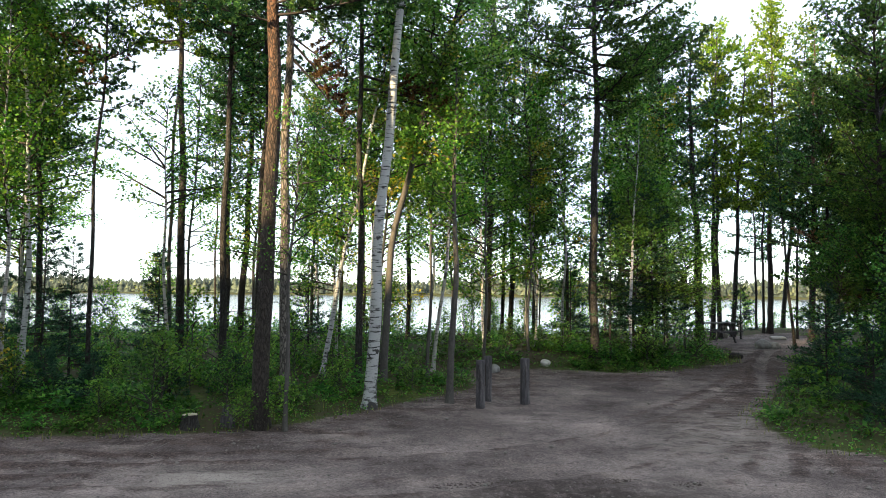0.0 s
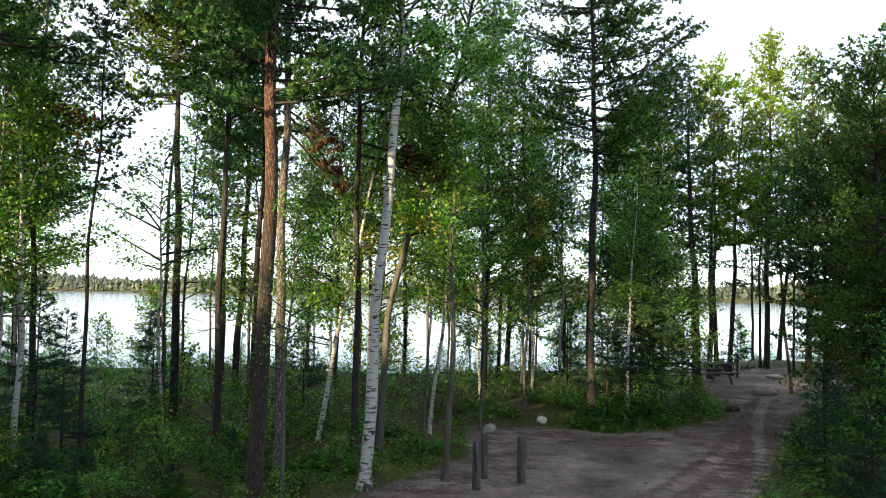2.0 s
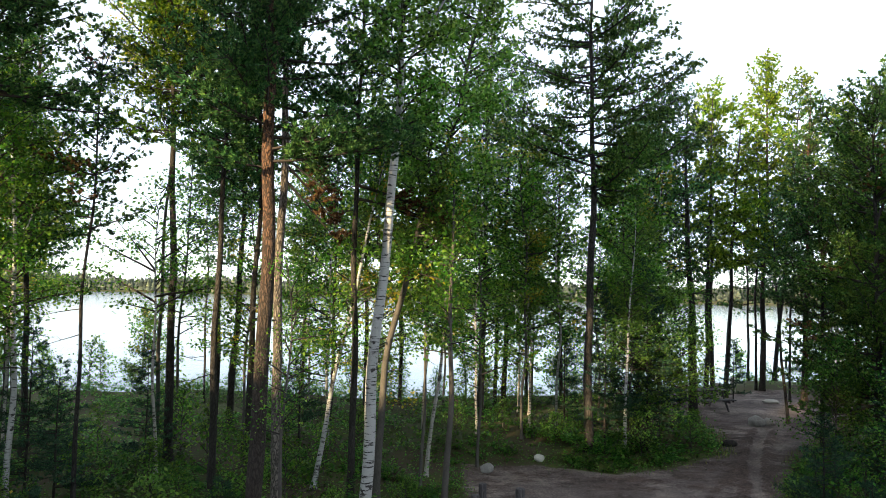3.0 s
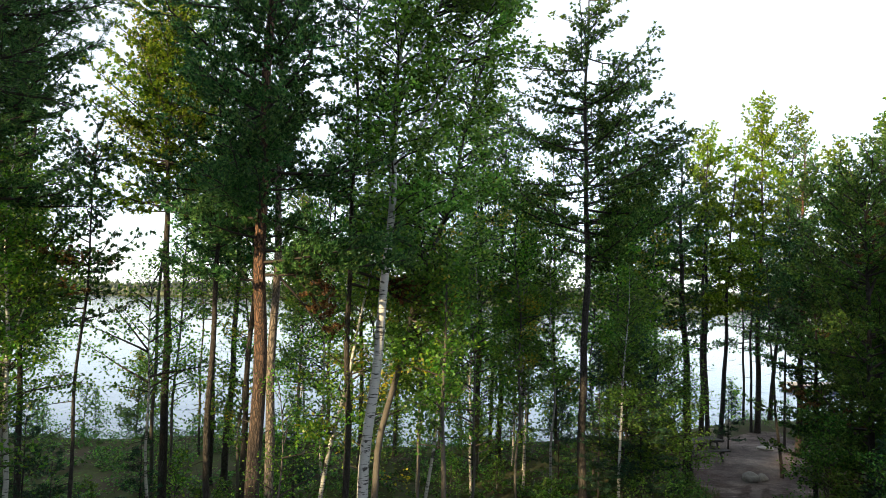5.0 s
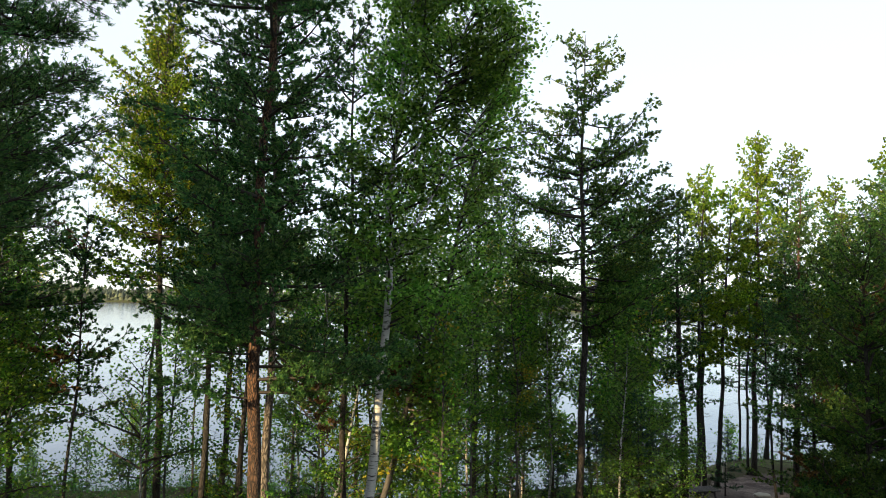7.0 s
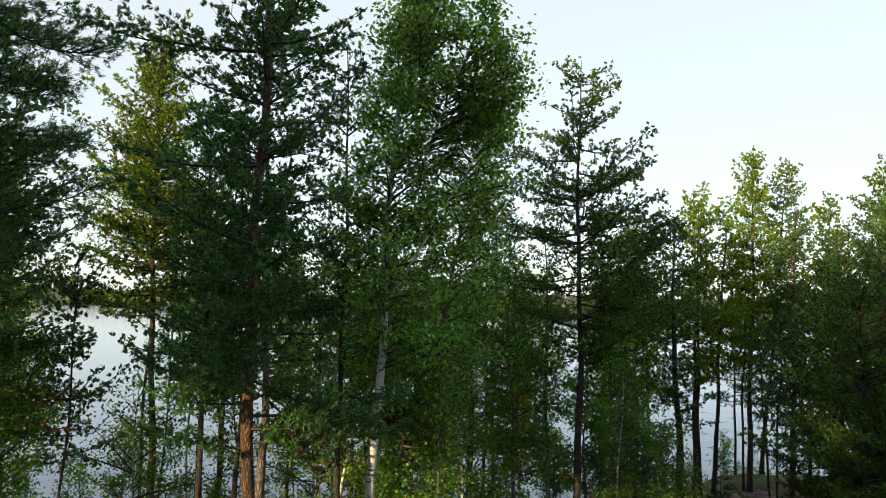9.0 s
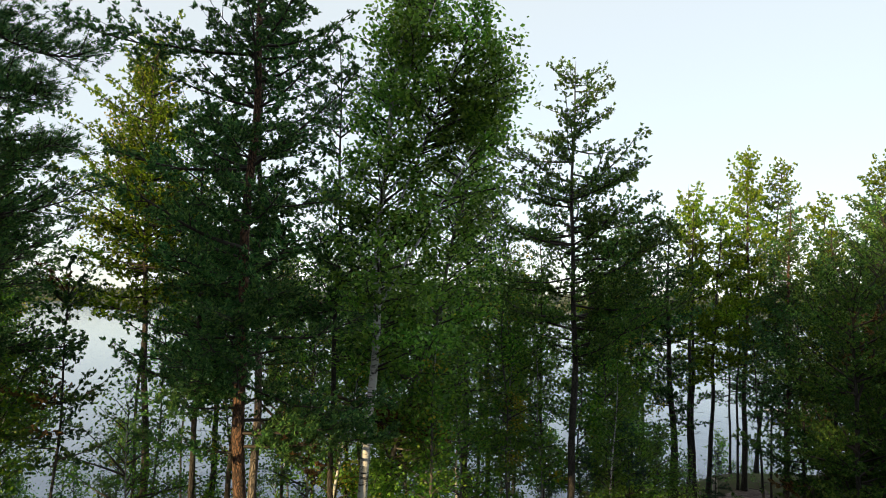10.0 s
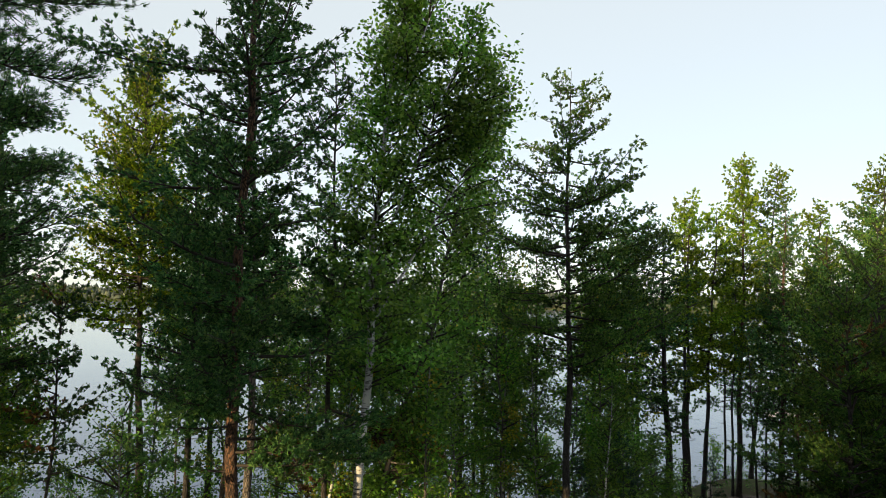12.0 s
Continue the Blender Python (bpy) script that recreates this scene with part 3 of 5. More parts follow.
def pine(x, y, h, r, label, lean=(0, 0), bend=(), crown=(6, 1.0), spread=1.6, n=56, seed=1, barkm=None, needle=None, count=8, length=0.068, width=0.052,
         dead=8, extra=(), taper=0.5, rise=(0.0, 0.7), rust=0.0, tuft=0.056, every=0.105, rusty=(), z=None, group="pine trees", name="pine_tree", bark_label="", open_=0.0, fill=1.0, sweep=0.12):
    """A pine: bare stem, dead stubs, whorls of boughs with needle tufts. extra: boughs of known height, azimuth, length."""
    y = min(y, float(shore_y(x)) - 1.3)
    rng = np.random.default_rng(seed)
    z = float(ground_z(x, y)) if z is None else z
    ob = thing(name, label, "tree", group, (x, y, z))
    if y > 22 and width < 0.04:
        width, length, count, tuft, every = 0.09, 0.094, 6, 0.08, 0.12
    if fill > 1:
        count, width, length, tuft = 9, 0.08, 0.085, 0.068
    thin = y > 12.5 or y < 0
    if 0 < y < 22:
        n = int(n * 1.25)
    stem = Stem(h, r, lean, bend, 0.045, rng)
    tb = Buf()
    stem.build(tb, rng, 8 if y < 0 else 14 if r > 0.1 else 9, 0.04)
    part("trunk", tb, barkm or M_DARK_BARK, ob, bark_label, True)
    made, tips, red = [], ([], []), ([], [])
    c0 = crown[0]
    whorls = max(4, int(n / 3.4))
    for w in range(whorls):
        q = (w + rng.uniform(-0.3, 0.3)) / whorls
        zz = c0 + (h * 0.985 - c0) * min(max(q, 0), 1)
        prof = (1 - q) ** taper * (0.55 + 0.45 * min(1.0, q * 5 + 0.45)) + 0.12
        if rng.random() < open_:
            continue
        a0 = rng.uniform(0, 6.283)
        for k in range(rng.integers(2, 6)):
            ln = spread * prof * rng.choice((0.45, 0.7, 0.95, 1.2)) * rng.uniform(0.8, 1.15)
            rs = rise[0] + (rise[1] - rise[0]) * q + rng.normal(0, 0.2)
            use = red if rng.random() < rust else tips
            zb = min(zz + rng.normal(0, 0.16), h * 0.99)
            made.append((ln, Buf()))
            bough(made[-1][1], use, rng, stem.at(zb), a0 + k * 1.4 + rng.normal(0, 0.45), max(ln, 0.2), rs, rng.uniform(0.05, 0.42), 0.011 + 0.016 * ln * (0.5 + r), bare=0.12 if ln > 0.8 else 0.05, tuft_step=tuft, twig_every=every, thin=thin, sides=3 if thin else 4)
    for zb, az, ln, rs in extra:
        made.append((ln + 5, Buf()))
        bough(made[-1][1], tips, rng, stem.at(zb), radians(az), ln, rs, sweep, 0.009 + 0.008 * ln, bare=0.1, tuft_step=tuft, twig_len=0.5, twig_every=every * 0.8, thin=thin)
    for zb, az, ln, rs in rusty:
        made.append((ln + 5, Buf()))
        bough(made[-1][1], red, rng, stem.at(zb), radians(az), ln, rs, -0.1, 0.012 + 0.01 * ln, bare=0.3, tuft_step=tuft, twig_len=0.42, twig_every=0.1)
    tips[0].append(stem.at(h)[None])
    tips[1].append(np.array([[0, 0, 1.0]]))
    if dead:
        db = Buf()
        bare_branches(db, stem, rng, min(1.4, c0 * 0.4), c0 + 0.2 * (h - c0), dead, 0.8)
        tagged(part("dead_branching", db, M_TWIG, ob, "bare dead twigs"), kind="stuff")
    boughs_as_parts(ob, made, M_TWIG)
    lf = Buf()
    p, d = np.concatenate(tips[0]), np.concatenate(tips[1])
    keep = rng.random(len(p)) < fill * (1.0 if y < 22 else 0.85)
    p = p + rng.normal(0, 0.05 if y < 22 else 0.065, p.shape) * np.array([1, 1, 0.75])
    needles(lf, p[keep], d[keep], rng, count, length, width, 0.62)
    part("crown", lf, needle or M_NEEDLE, ob)
    if red[0]:
        rb = Buf()
        needles(rb, np.concatenate(red[0]), np.concatenate(red[1]), rng, count, length, width)
        part("rusty_foliage", rb, M_RUST, ob, "dead rust-brown needles")
    return ob


def leafy(x, y, h, r, label, lean=(0, 0), bend=(), crown=3.0, spread=1.3, n=60, seed=1, barkm=None, leafm=None, size=0.074, per=9, jitter=0.13, rise=(0.35, 0.9),
          taper=0.7, forks=(), z=None, group="birch trees", name="birch_tree", dead=3, twig=None, cat="tree", bark_label="", yellow=0.0, offset=0.0, snags=(), most=16):
    """A birch or aspen: slim stem, rising branches and small leaves in sprays. forks: stems of their own from a height, with lean and length."""
    y = min(y, float(shore_y(x)) - 1.3)
    rng = np.random.default_rng(seed)
    z = float(ground_z(x, y)) if z is None else z
    ob = thing(name, label, cat, group, (x, y, z))
    if y > 22 and size < 0.08:
        size, per = size * 1.4, max(4, per - 3)
    stem = Stem(h, r, lean, bend, 0.05 if r > 0.05 else 0.09, rng)
    tb = Buf()
    stem.build(tb, rng, 12 if r > 0.07 else 8, 0.02)
    part("trunk", tb, barkm or M_BIRCH, ob, bark_label, True)
    made, tips, gold = [], ([], []), ([], [])
    carriers = [(stem, crown, h, n)]
    for zf, lx, ly, lf_ in forks:
        class Fork:
            pass
        fk = Fork()
        o = stem.at(zf)
        fk.h = zf + lf_
        fk.at = lambda zz, o=o, lx=lx, ly=ly: np.stack([o[0] + lx * (np.asarray(zz) - o[2]), o[1] + ly * (np.asarray(zz) - o[2]), np.asarray(zz, float)], -1)
        zz = np.linspace(zf, zf + lf_, 9)
        fb = Buf()
        tube(fb, fk.at(zz) + rng.normal(0, 0.02, (9, 3)) * np.linspace(0, 1, 9)[:, None], np.linspace(float(stem.radius(zf)) * 0.45, 0.008, 9), 8)
        part("limb", fb, barkm or M_BIRCH, ob, "", True)
        carriers.append((fk, zf + 0.3 * lf_, fk.h, int(n * min(0.5, 0.062 * lf_))))
    for st, c0, top, cnt in carriers:
        for k in range(cnt):
            q = (k + rng.uniform(0, 1)) / cnt
            zz = c0 + (top * 0.98 - c0) * q
            prof = (1 - q) ** taper * (0.5 + 0.5 * min(1.0, q * 4 + 0.3)) + 0.14
            ln = spread * prof * rng.uniform(0.5, 1.25)
            use = gold if rng.random() < yellow else tips
            az = rng.uniform(0, 6.283)
            if offset and math.cos(az) < 0:
                ln *= 1 - offset
            made.append((ln, Buf()))
            bough(made[-1][1], use, rng, st.at(zz), az, max(ln, 0.15), rise[0] + (rise[1] - rise[0]) * q + rng.normal(0, 0.18), -0.06, 0.008 + 0.010 * ln, 0.17, 0.36, 4, 0.25, 0.07, 0.075, 0.45, True)
    if dead:
        db = Buf()
        bare_branches(db, stem, rng, 0.4, max(crown, 1.0), dead, 0.6, 0.008)
        tagged(part("dead_branching", db, twig or M_TWIG, ob, "bare dead twigs"), kind="stuff")
    for zs, az, ln, rs in snags:
        sb = Buf()
        bough(sb, ([], []), rng, stem.at(zs), radians(az), ln, rs, 0.25, 0.022, 0.3, 0.4, 6, 0.3, 0.12)
        part("bare_limb", sb, M_TWIG_PALE, ob, "pale bare dead limb", True)
    boughs_as_parts(ob, made, twig or M_TWIG, most)
    for pts, mt, nm in ((tips, leafm or M_LEAF, "crown"), (gold, M_LEAF_YELLOW, "yellow_foliage")):
        if pts[0]:
            p = np.concatenate(pts[0])
            p = np.repeat(p, per, 0) if per >= 1 else p[rng.random(len(p)) < per]
            p = p + rng.normal(0, jitter, p.shape) * np.array([1, 1, 0.8])
            b = Buf()
            leaves(b, p, rng, size)
            part(nm, b, mt, ob)
    return ob


def spruce(x, y, h, r, label, seed=1, spread=0.9, n=60, needle=None, lean=(0, 0), z=None, group="young spruces", name="spruce_tree", count=11, length=0.075, tuft=0.06, low=0.12):
    """A young spruce or fir: level whorls to the ground, short needles on flat sprays."""
    rng = np.random.default_rng(seed)
    z = float(ground_z(x, y)) if z is None else z
    ob = thing(name, label, "tree", group, (x, y, z))
    stem = Stem(h, r, lean, (), 0.02, rng)
    tb = Buf()
    stem.build(tb, rng, 8, 0.03)
    part("trunk", tb, M_DARK_BARK, ob, "", True)
    made, tips = [], ([], [])
    n = int(n * max(0.7, h / 3.4))
    for k in range(n):
        q = (k + rng.uniform(0, 1)) / n
        zz = h * (low + (0.98 - low) * q)
        ln = spread * ((1 - q) ** 0.9 + 0.06) * rng.uniform(0.65, 1.15)
        made.append((ln, Buf()))
        bough(made[-1][1], tips, rng, stem.at(zz), rng.uniform(0, 6.283), max(ln, 0.12), -0.12 + 0.5 * q + rng.normal(0, 0.08), 0.1, 0.006 + 0.008 * ln, 0.1, 0.36, 3, 0.12, 0.03, tuft, 0.12)
    boughs_as_parts(ob, made, M_TWIG, 16)
    lf = Buf()
    needles(lf, np.concatenate(tips[0]), np.concatenate(tips[1]), rng, count, length, 0.017, 0.65)
    part("crown", lf, needle or M_SPRUCE, ob)
    return ob


# -- the tall trees between the clearing and the lake --
pine(-2.95, 11.65, 17.6, 0.165, "tall red pine with dark furrowed bark, orange and flaky higher up", lean=(0.012, 0), crown=(7.4, 1), spread=1.75, n=84, seed=21, width=0.036, count=12, length=0.066, tuft=0.052, barkm=M_PINE_BARK,
     dead=16, taper=0.55, rise=(-0.05, 0.45), extra=((6.7, -8, 2.4, 0.0), (6.9, -20, 2.2, 0.05), (7.1, 12, 2.3, 0.0), (6.9, 30, 1.5, 0.05), (6.6, 195, 1.4, 0.1), (7.3, 240, 1.6, 0.05), (7.7, 262, 1.6, 0.0), (8.5, 285, 1.8, 0.0), (9.3, 252, 1.7, 0.05), (10.2, 290, 1.6, 0.1), (11.2, 265, 1.5, 0.1), (8.9, 300, 1.8, 0.0), (12.9, 185, 2.9, 0.02)))
pine(-3.2, 13.85, 16.0, 0.125, "tall pine with pale scaly bark beside the red pine", lean=(-0.008, 0), crown=(8.6, 1), spread=1.5, n=60, seed=22, barkm=M_PALE_BARK, dead=5, rusty=((6.9, 30, 1.6, -0.75), (6.6, 12, 1.5, -0.8), (7.0, 5, 1.2, -0.6)))
pine(-7.1, 18.05, 15.2, 0.135, "tall slim pine with dark bark and sunlit yellow-green top", lean=(-0.022, 0), crown=(8.3, 1), spread=1.7, n=110, seed=23, needle=M_NEEDLE_YELLOW_LIT, dead=10,
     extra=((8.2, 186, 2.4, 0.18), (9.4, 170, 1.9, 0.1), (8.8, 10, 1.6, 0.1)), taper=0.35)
pine(-7.31, 14.25, 9.9, 0.06, "thin pine with a sparse crown and some dead needles", lean=(0.014, 0), crown=(5.6, 1), spread=1.0, n=30, seed=24, rust=0.2, dead=8)
pine(-10.6, 17.65, 15, 0.10, "dark pine standing among birches", lean=(-0.013, 0), crown=(5, 1), spread=1.6, n=50, seed=25)
pine(3.63, 20.05, 15.35, 0.15, "tall dark pine with a sunlit narrow top beside the track", lean=(0.006, 0), crown=(7.0, 1), spread=2.4, n=98, seed=26, needle=M_NEEDLE_SUN, dead=14, taper=0.5, rise=(0.0, 0.32), open_=0.08,
     extra=((8.6, 5, 2.7, 0.35), (8.0, 20, 2.4, 0.4), (7.2, -15, 2.2, 0.45), (9.8, 0, 2.6, 0.25), (10.6, -20, 2.2, 0.25)))
pine(-6.83, 21.65, 13.5, 0.13, "dark pine leaning slightly near the shore", lean=(0.031, 0), crown=(6.5, 1), spread=1.4, n=66, seed=27)
pine(0.71, 23.65, 14.0, 0.14, "dark-barked pine deeper in the wood", lean=(0.016, 0), crown=(5.5, 1), spread=1.6, n=81, seed=28)
pine(1.55, 25.65, 13, 0.12, "dark pine near the shore", lean=(0.011, 0), crown=(5.5, 1), spread=1.4, n=66, seed=29)
pine(3.83, 27.65, 13, 0.09, "slim pine near the shore", lean=(-0.016, 0), crown=(6, 1), spread=1.3, n=60, seed=30, barkm=M_PINE_BARK)
pine(8.16, 25.65, 11.5, 0.19, "stout grey pine at the edge of the picnic ground", lean=(-0.02, 0), crown=(4.6, 1), spread=1.5, n=72, seed=31)
# several shore pines from here on carry the sun's yellow in their needle colour
pine(9.89, 29.65, 13.0, 0.13, "grey pine beside the picnic table", lean=(0.027, 0), crown=(5.2, 1), spread=1.5, n=75, seed=32, needle=M_NEEDLE_YELLOW_LIT, fill=1.2)
pine(10.52, 30.65, 13.7, 0.12, "pine with needles tinted sunlit yellow by the picnic table", lean=(-0.008, 0), crown=(5.5, 1), spread=1.5, n=69, seed=33, needle=M_NEEDLE_YELLOW_LIT, fill=1.2)
pine(11.38, 31.65, 13.3, 0.13, "leaning pine with a sunlit top at the open shore", lean=(0.059, 0), crown=(5.4, 1), spread=1.6, n=78, seed=34, needle=M_NEEDLE_YELLOW_LIT, fill=1.2)
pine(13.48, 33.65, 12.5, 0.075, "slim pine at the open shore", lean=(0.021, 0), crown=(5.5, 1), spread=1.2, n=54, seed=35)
pine(13.76, 33.65, 15.9, 0.16, "tall pine with a sunlit spiky top at the picnic ground", lean=(0.03, 0), crown=(5.6, 1), spread=1.9, n=105, seed=36, needle=M_NEEDLE_YELLOW_LIT, fill=1.2, taper=0.5, barkm=M_PINE_BARK)
pine(15.59, 36.65, 15.8, 0.13, "tall sunlit pine near the shore", lean=(0.1, 0), crown=(5.6, 1), spread=2.0, n=99, seed=37, needle=M_NEEDLE_YELLOW_LIT, fill=1.2, taper=0.5)
pine(11.39, 25.65, 8, 0.07, "thin leaning pine at the picnic ground", lean=(-0.068, 0), crown=(4.4, 1), spread=1.0, n=39, seed=38)
pine(13.67, 30.65, 11, 0.065, "thin pine behind the boulders", lean=(0.034, 0), crown=(4.5, 1), spread=1.1, n=48, seed=39)
pine(13.81, 29.65, 13.0, 0.16, "pine with reddish bark behind the boulders", lean=(0.032, 0), crown=(4.2, 1), spread=1.9, n=84, seed=40, barkm=M_PINE_BARK)
for k, (px, py, ph, pr, pl) in enumerate(((-9.16, 25.65, 11, 0.05, -0.021), (-9.0, 26.2, 12, 0.05, 0.0), (-8.67, 25.2, 11, 0.05, 0.002), (-3.99, 22.65, 12, 0.075, 0.01), (-2.4, 28.65, 12, 0.06, 0.011), (1.29, 26.65, 12, 0.09, 0.014))):
    pine(px, py, ph, pr, "thin dark pine near the lake shore", lean=(pl, 0), crown=(5.2, 1), spread=1.1, n=54, seed=50 + k)
# the near pine whose boughs hang in from beside the clearing
pine(-6.15, 8.8, 16.5, 0.16, "near pine with long dark hanging boughs", crown=(8.6, 1), spread=1.9, n=80, seed=41, taper=0.3, width=0.013, count=16, tuft=0.055, length=0.06, every=0.075, rise=(-0.1, -0.1),
     extra=((13.9, 12, 3.1, -0.8), (14.8, -5, 3.0, -0.7), (13.1, 20, 2.9, -0.85), (15.4, 24, 2.9, -0.6), (12.0, 4, 2.1, -0.75), (15.9, 8, 2.8, -0.7),
            (14.4, 34, 2.6, -0.75), (13.5, -14, 2.5, -0.8), (12.6, 10, 2.5, -0.95), (11.2, 18, 2.0, -0.6), (10.6, -4, 2.1, -0.3), (10, 24, 2.1, -0.2)), sweep=0.42)
pine(-8.25, 12.4, 13.2, 0.11, "dark full pine at the wood's edge", crown=(7.6, 1), spread=2.1, n=84, seed=141, taper=0.5)
pine(-10.8, 15.2, 12.5, 0.12, "dark full pine standing among birches", crown=(4.2, 1), spread=2.0, n=60, seed=142, taper=0.5, rust=0.05)
# young pines and dense conifers beside the track
pine(10.4, 18.4, 9.6, 0.12, "dense young pine beside the track", crown=(1.2, 1), spread=2.9, n=96, seed=42, taper=0.5, needle=M_NEEDLE_SUN, open_=0.12, rust=0.03, dead=3)
pine(12.3, 20.2, 11.0, 0.12, "dense young pine beside the track", crown=(1.6, 1), spread=2.9, n=96, seed=43, taper=0.5, needle=M_NEEDLE_SUN, open_=0.12, rust=0.03, dead=3)
pine(12.0, 16.8, 8.8, 0.10, "bushy young pine beside the track", crown=(0.8, 1), spread=2.5, n=80, seed=44, taper=0.5, needle=M_NEEDLE_SUN, dead=2)
pine(13.9, 18.0, 10.0, 0.11, "bushy young pine in the thicket beside the track", crown=(1.0, 1), spread=2.3, n=100, seed=144, taper=0.5, dead=2)
pine(14.6, 23.5, 11.0, 0.12, "dense pine beside the picnic ground", crown=(1.4, 1), spread=2.4, n=150, seed=145, taper=0.5, dead=2)
pine(17.1, 28.0, 12.8, 0.13, "dense pine behind the picnic ground", crown=(2.6, 1), spread=2.5, n=126, seed=45, taper=0.5)
pine(19.4, 31.5, 15.0, 0.13, "dense sunlit pine behind the picnic ground", crown=(3.0, 1), spread=2.5, n=126, seed=46, needle=M_NEEDLE_YELLOW_LIT, fill=1.2, taper=0.5)
pine(17.2, 32.8, 13.2, 0.13, "pine with a pointed sunlit top behind the picnic ground", crown=(3.0, 1), spread=2.2, n=120, seed=146, needle=M_NEEDLE_YELLOW_LIT, fill=1.2, taper=0.55)
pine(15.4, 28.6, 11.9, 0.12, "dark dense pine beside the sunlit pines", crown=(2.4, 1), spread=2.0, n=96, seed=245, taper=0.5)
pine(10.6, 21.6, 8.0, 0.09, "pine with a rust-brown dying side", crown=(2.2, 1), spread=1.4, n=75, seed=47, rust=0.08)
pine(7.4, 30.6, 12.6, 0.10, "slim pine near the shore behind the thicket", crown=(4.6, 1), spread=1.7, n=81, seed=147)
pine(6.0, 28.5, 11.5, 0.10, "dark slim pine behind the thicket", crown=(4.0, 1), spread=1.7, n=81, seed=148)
pine(8.6, 33.5, 12.2, 0.10, "sunlit slim pine near the open shore", crown=(5.0, 1), spread=1.7, n=81, seed=149, needle=M_NEEDLE_YELLOW_LIT, fill=1.2)
pine(-4.6, 16.6, 13.0, 0.10, "dark pine crowded behind the red pine", crown=(6.5, 1), spread=1.4, n=32, seed=151)
pine(-3.2, 24.6, 13.5, 0.10, "dark pine in the middle of the wood", crown=(5.0, 1), spread=1.8, n=90, seed=152)
pine(-5.0, 15.4, 13.0, 0.10, "dark pine with a thick crown beside the birches", crown=(7.0, 1), spread=1.5, n=44, seed=161)
pine(-2.1, 15.6, 14.6, 0.10, "dark pine close behind the white birch", crown=(7.6, 1), spread=1.5, n=50, seed=162, rusty=((6.7, 2, 2.5, -0.28), (6.4, -12, 2.2, -0.2)))
pine(7.0, 25.6, 11.4, 0.10, "pine with full boughs at the picnic ground", crown=(7.0, 1), spread=1.9, n=96, seed=166)
pine(-7.4, 22.0, 12.6, 0.10, "pine with a thick crown among slim aspens", crown=(7.0, 1), spread=1.7, n=74, seed=167)
pine(-13.8, 21.6, 13.0, 0.10, "dark pine at the far side of the wood", crown=(5.0, 1), spread=2.0, n=84, seed=168)

for k, (px, py, ph, pc) in enumerate(((-6.0, 27.2, 10.2, 4.8), (-4.3, 29.0, 11.0, 5.0), (-2.2, 26.4, 10.4, 5.0), (2.6, 28.8, 10.8, 5.0), (14.2, 36.4, 11.2, 3.6))):
    pine(px, py, ph, 0.08, "dark pine standing close to the lake shore", crown=(pc, 1), spread=1.9, n=70, seed=170 + k, taper=0.5, needle=M_NEEDLE if k % 3 else M_NEEDLE_SUN)

# -- birches and aspens --
# the yellow leaf share here paints in sunlight on the treetop
leafy(-7.7, 18.6, 15.2, 0.07, "slim aspen with a yellow-green sunlit top", lean=(0.01, 0), crown=9.4, spread=1.5, n=130, seed=60, barkm=M_ASPEN_DARK, leafm=M_LEAF, yellow=0.4, per=8, name="aspen_tree", group="aspen trees")
leafy(-1.55, 13.75, 16.4, 0.145, "tall white-stemmed aspen with black marks and a broad green crown", bend=((0, 0), (6.6, 0.40), (10.4, 0.56), (12.2, 0.76), (16.4, 1.15)), crown=7.6, spread=1.65, n=140, seed=61, barkm=M_BIRCH, leafm=M_LEAF_DEEP, size=0.086, per=9, jitter=0.11,
      forks=((8.8, 0.60, -0.14, 4.2), (9.8, 0.42, -0.18, 4.8), (10.8, 0.15, 0.22, 5.0), (10.8, 0.74, -0.12, 2.9), (12.4, 0.36, -0.04, 3.4)), offset=0.3, rise=(0.3, 0.95), name="aspen_tree", group="aspen trees")
leafy(-1.56, 15.65, 14.5, 0.10, "dark leaning aspen sweeping over the white stem", lean=(0.0, 0), bend=((0, 0), (3, 0.18), (5.7, 0.72), (8.4, 1.65), (14.5, 3.0)), crown=4.6, spread=1.7, n=150, seed=62, barkm=M_ASPEN_DARK,
      leafm=M_LEAF_DEEP, size=0.085, per=8, jitter=0.1, name="aspen_tree", group="aspen trees", snags=((5.9, 8, 1.5, -0.35), (5.6, -15, 1.1, -0.1), (6.6, 5, 1.3, 0.1)))
leafy(-3.01, 16.15, 8.4, 0.075, "white birch leaning over the undergrowth", lean=(0.185, 0), crown=2.6, spread=1.3, n=60, seed=63, yellow=0.15)
leafy(-0.63, 17.65, 9, 0.06, "slim pale birch among denser trees", lean=(0.093, 0), crown=3.2, spread=1.3, n=50, seed=64, barkm=M_BIRCH_GREY)
leafy(-0.08, 14.45, 7.8, 0.085, "dark-stemmed aspen behind the posts", lean=(0.023, 0), crown=3.4, spread=1.0, n=44, seed=65, barkm=M_ASPEN_DARK, yellow=0.1, name="aspen_tree", group="aspen trees")
leafy(-8.66, 14.25, 11, 0.075, "white birch with a forked stem", lean=(-0.018, 0), crown=3.4, spread=1.7, n=80, seed=66, forks=((4.9, 0.33, 0, 3.0),), leafm=M_LEAF)
leafy(-6.63, 16.35, 6.9, 0.055, "small crooked birch with few leaves", lean=(-0.035, 0), crown=3.6, spread=1.7, n=30, seed=67, barkm=M_BIRCH_GREY, per=7, rise=(0.3, 0.9))
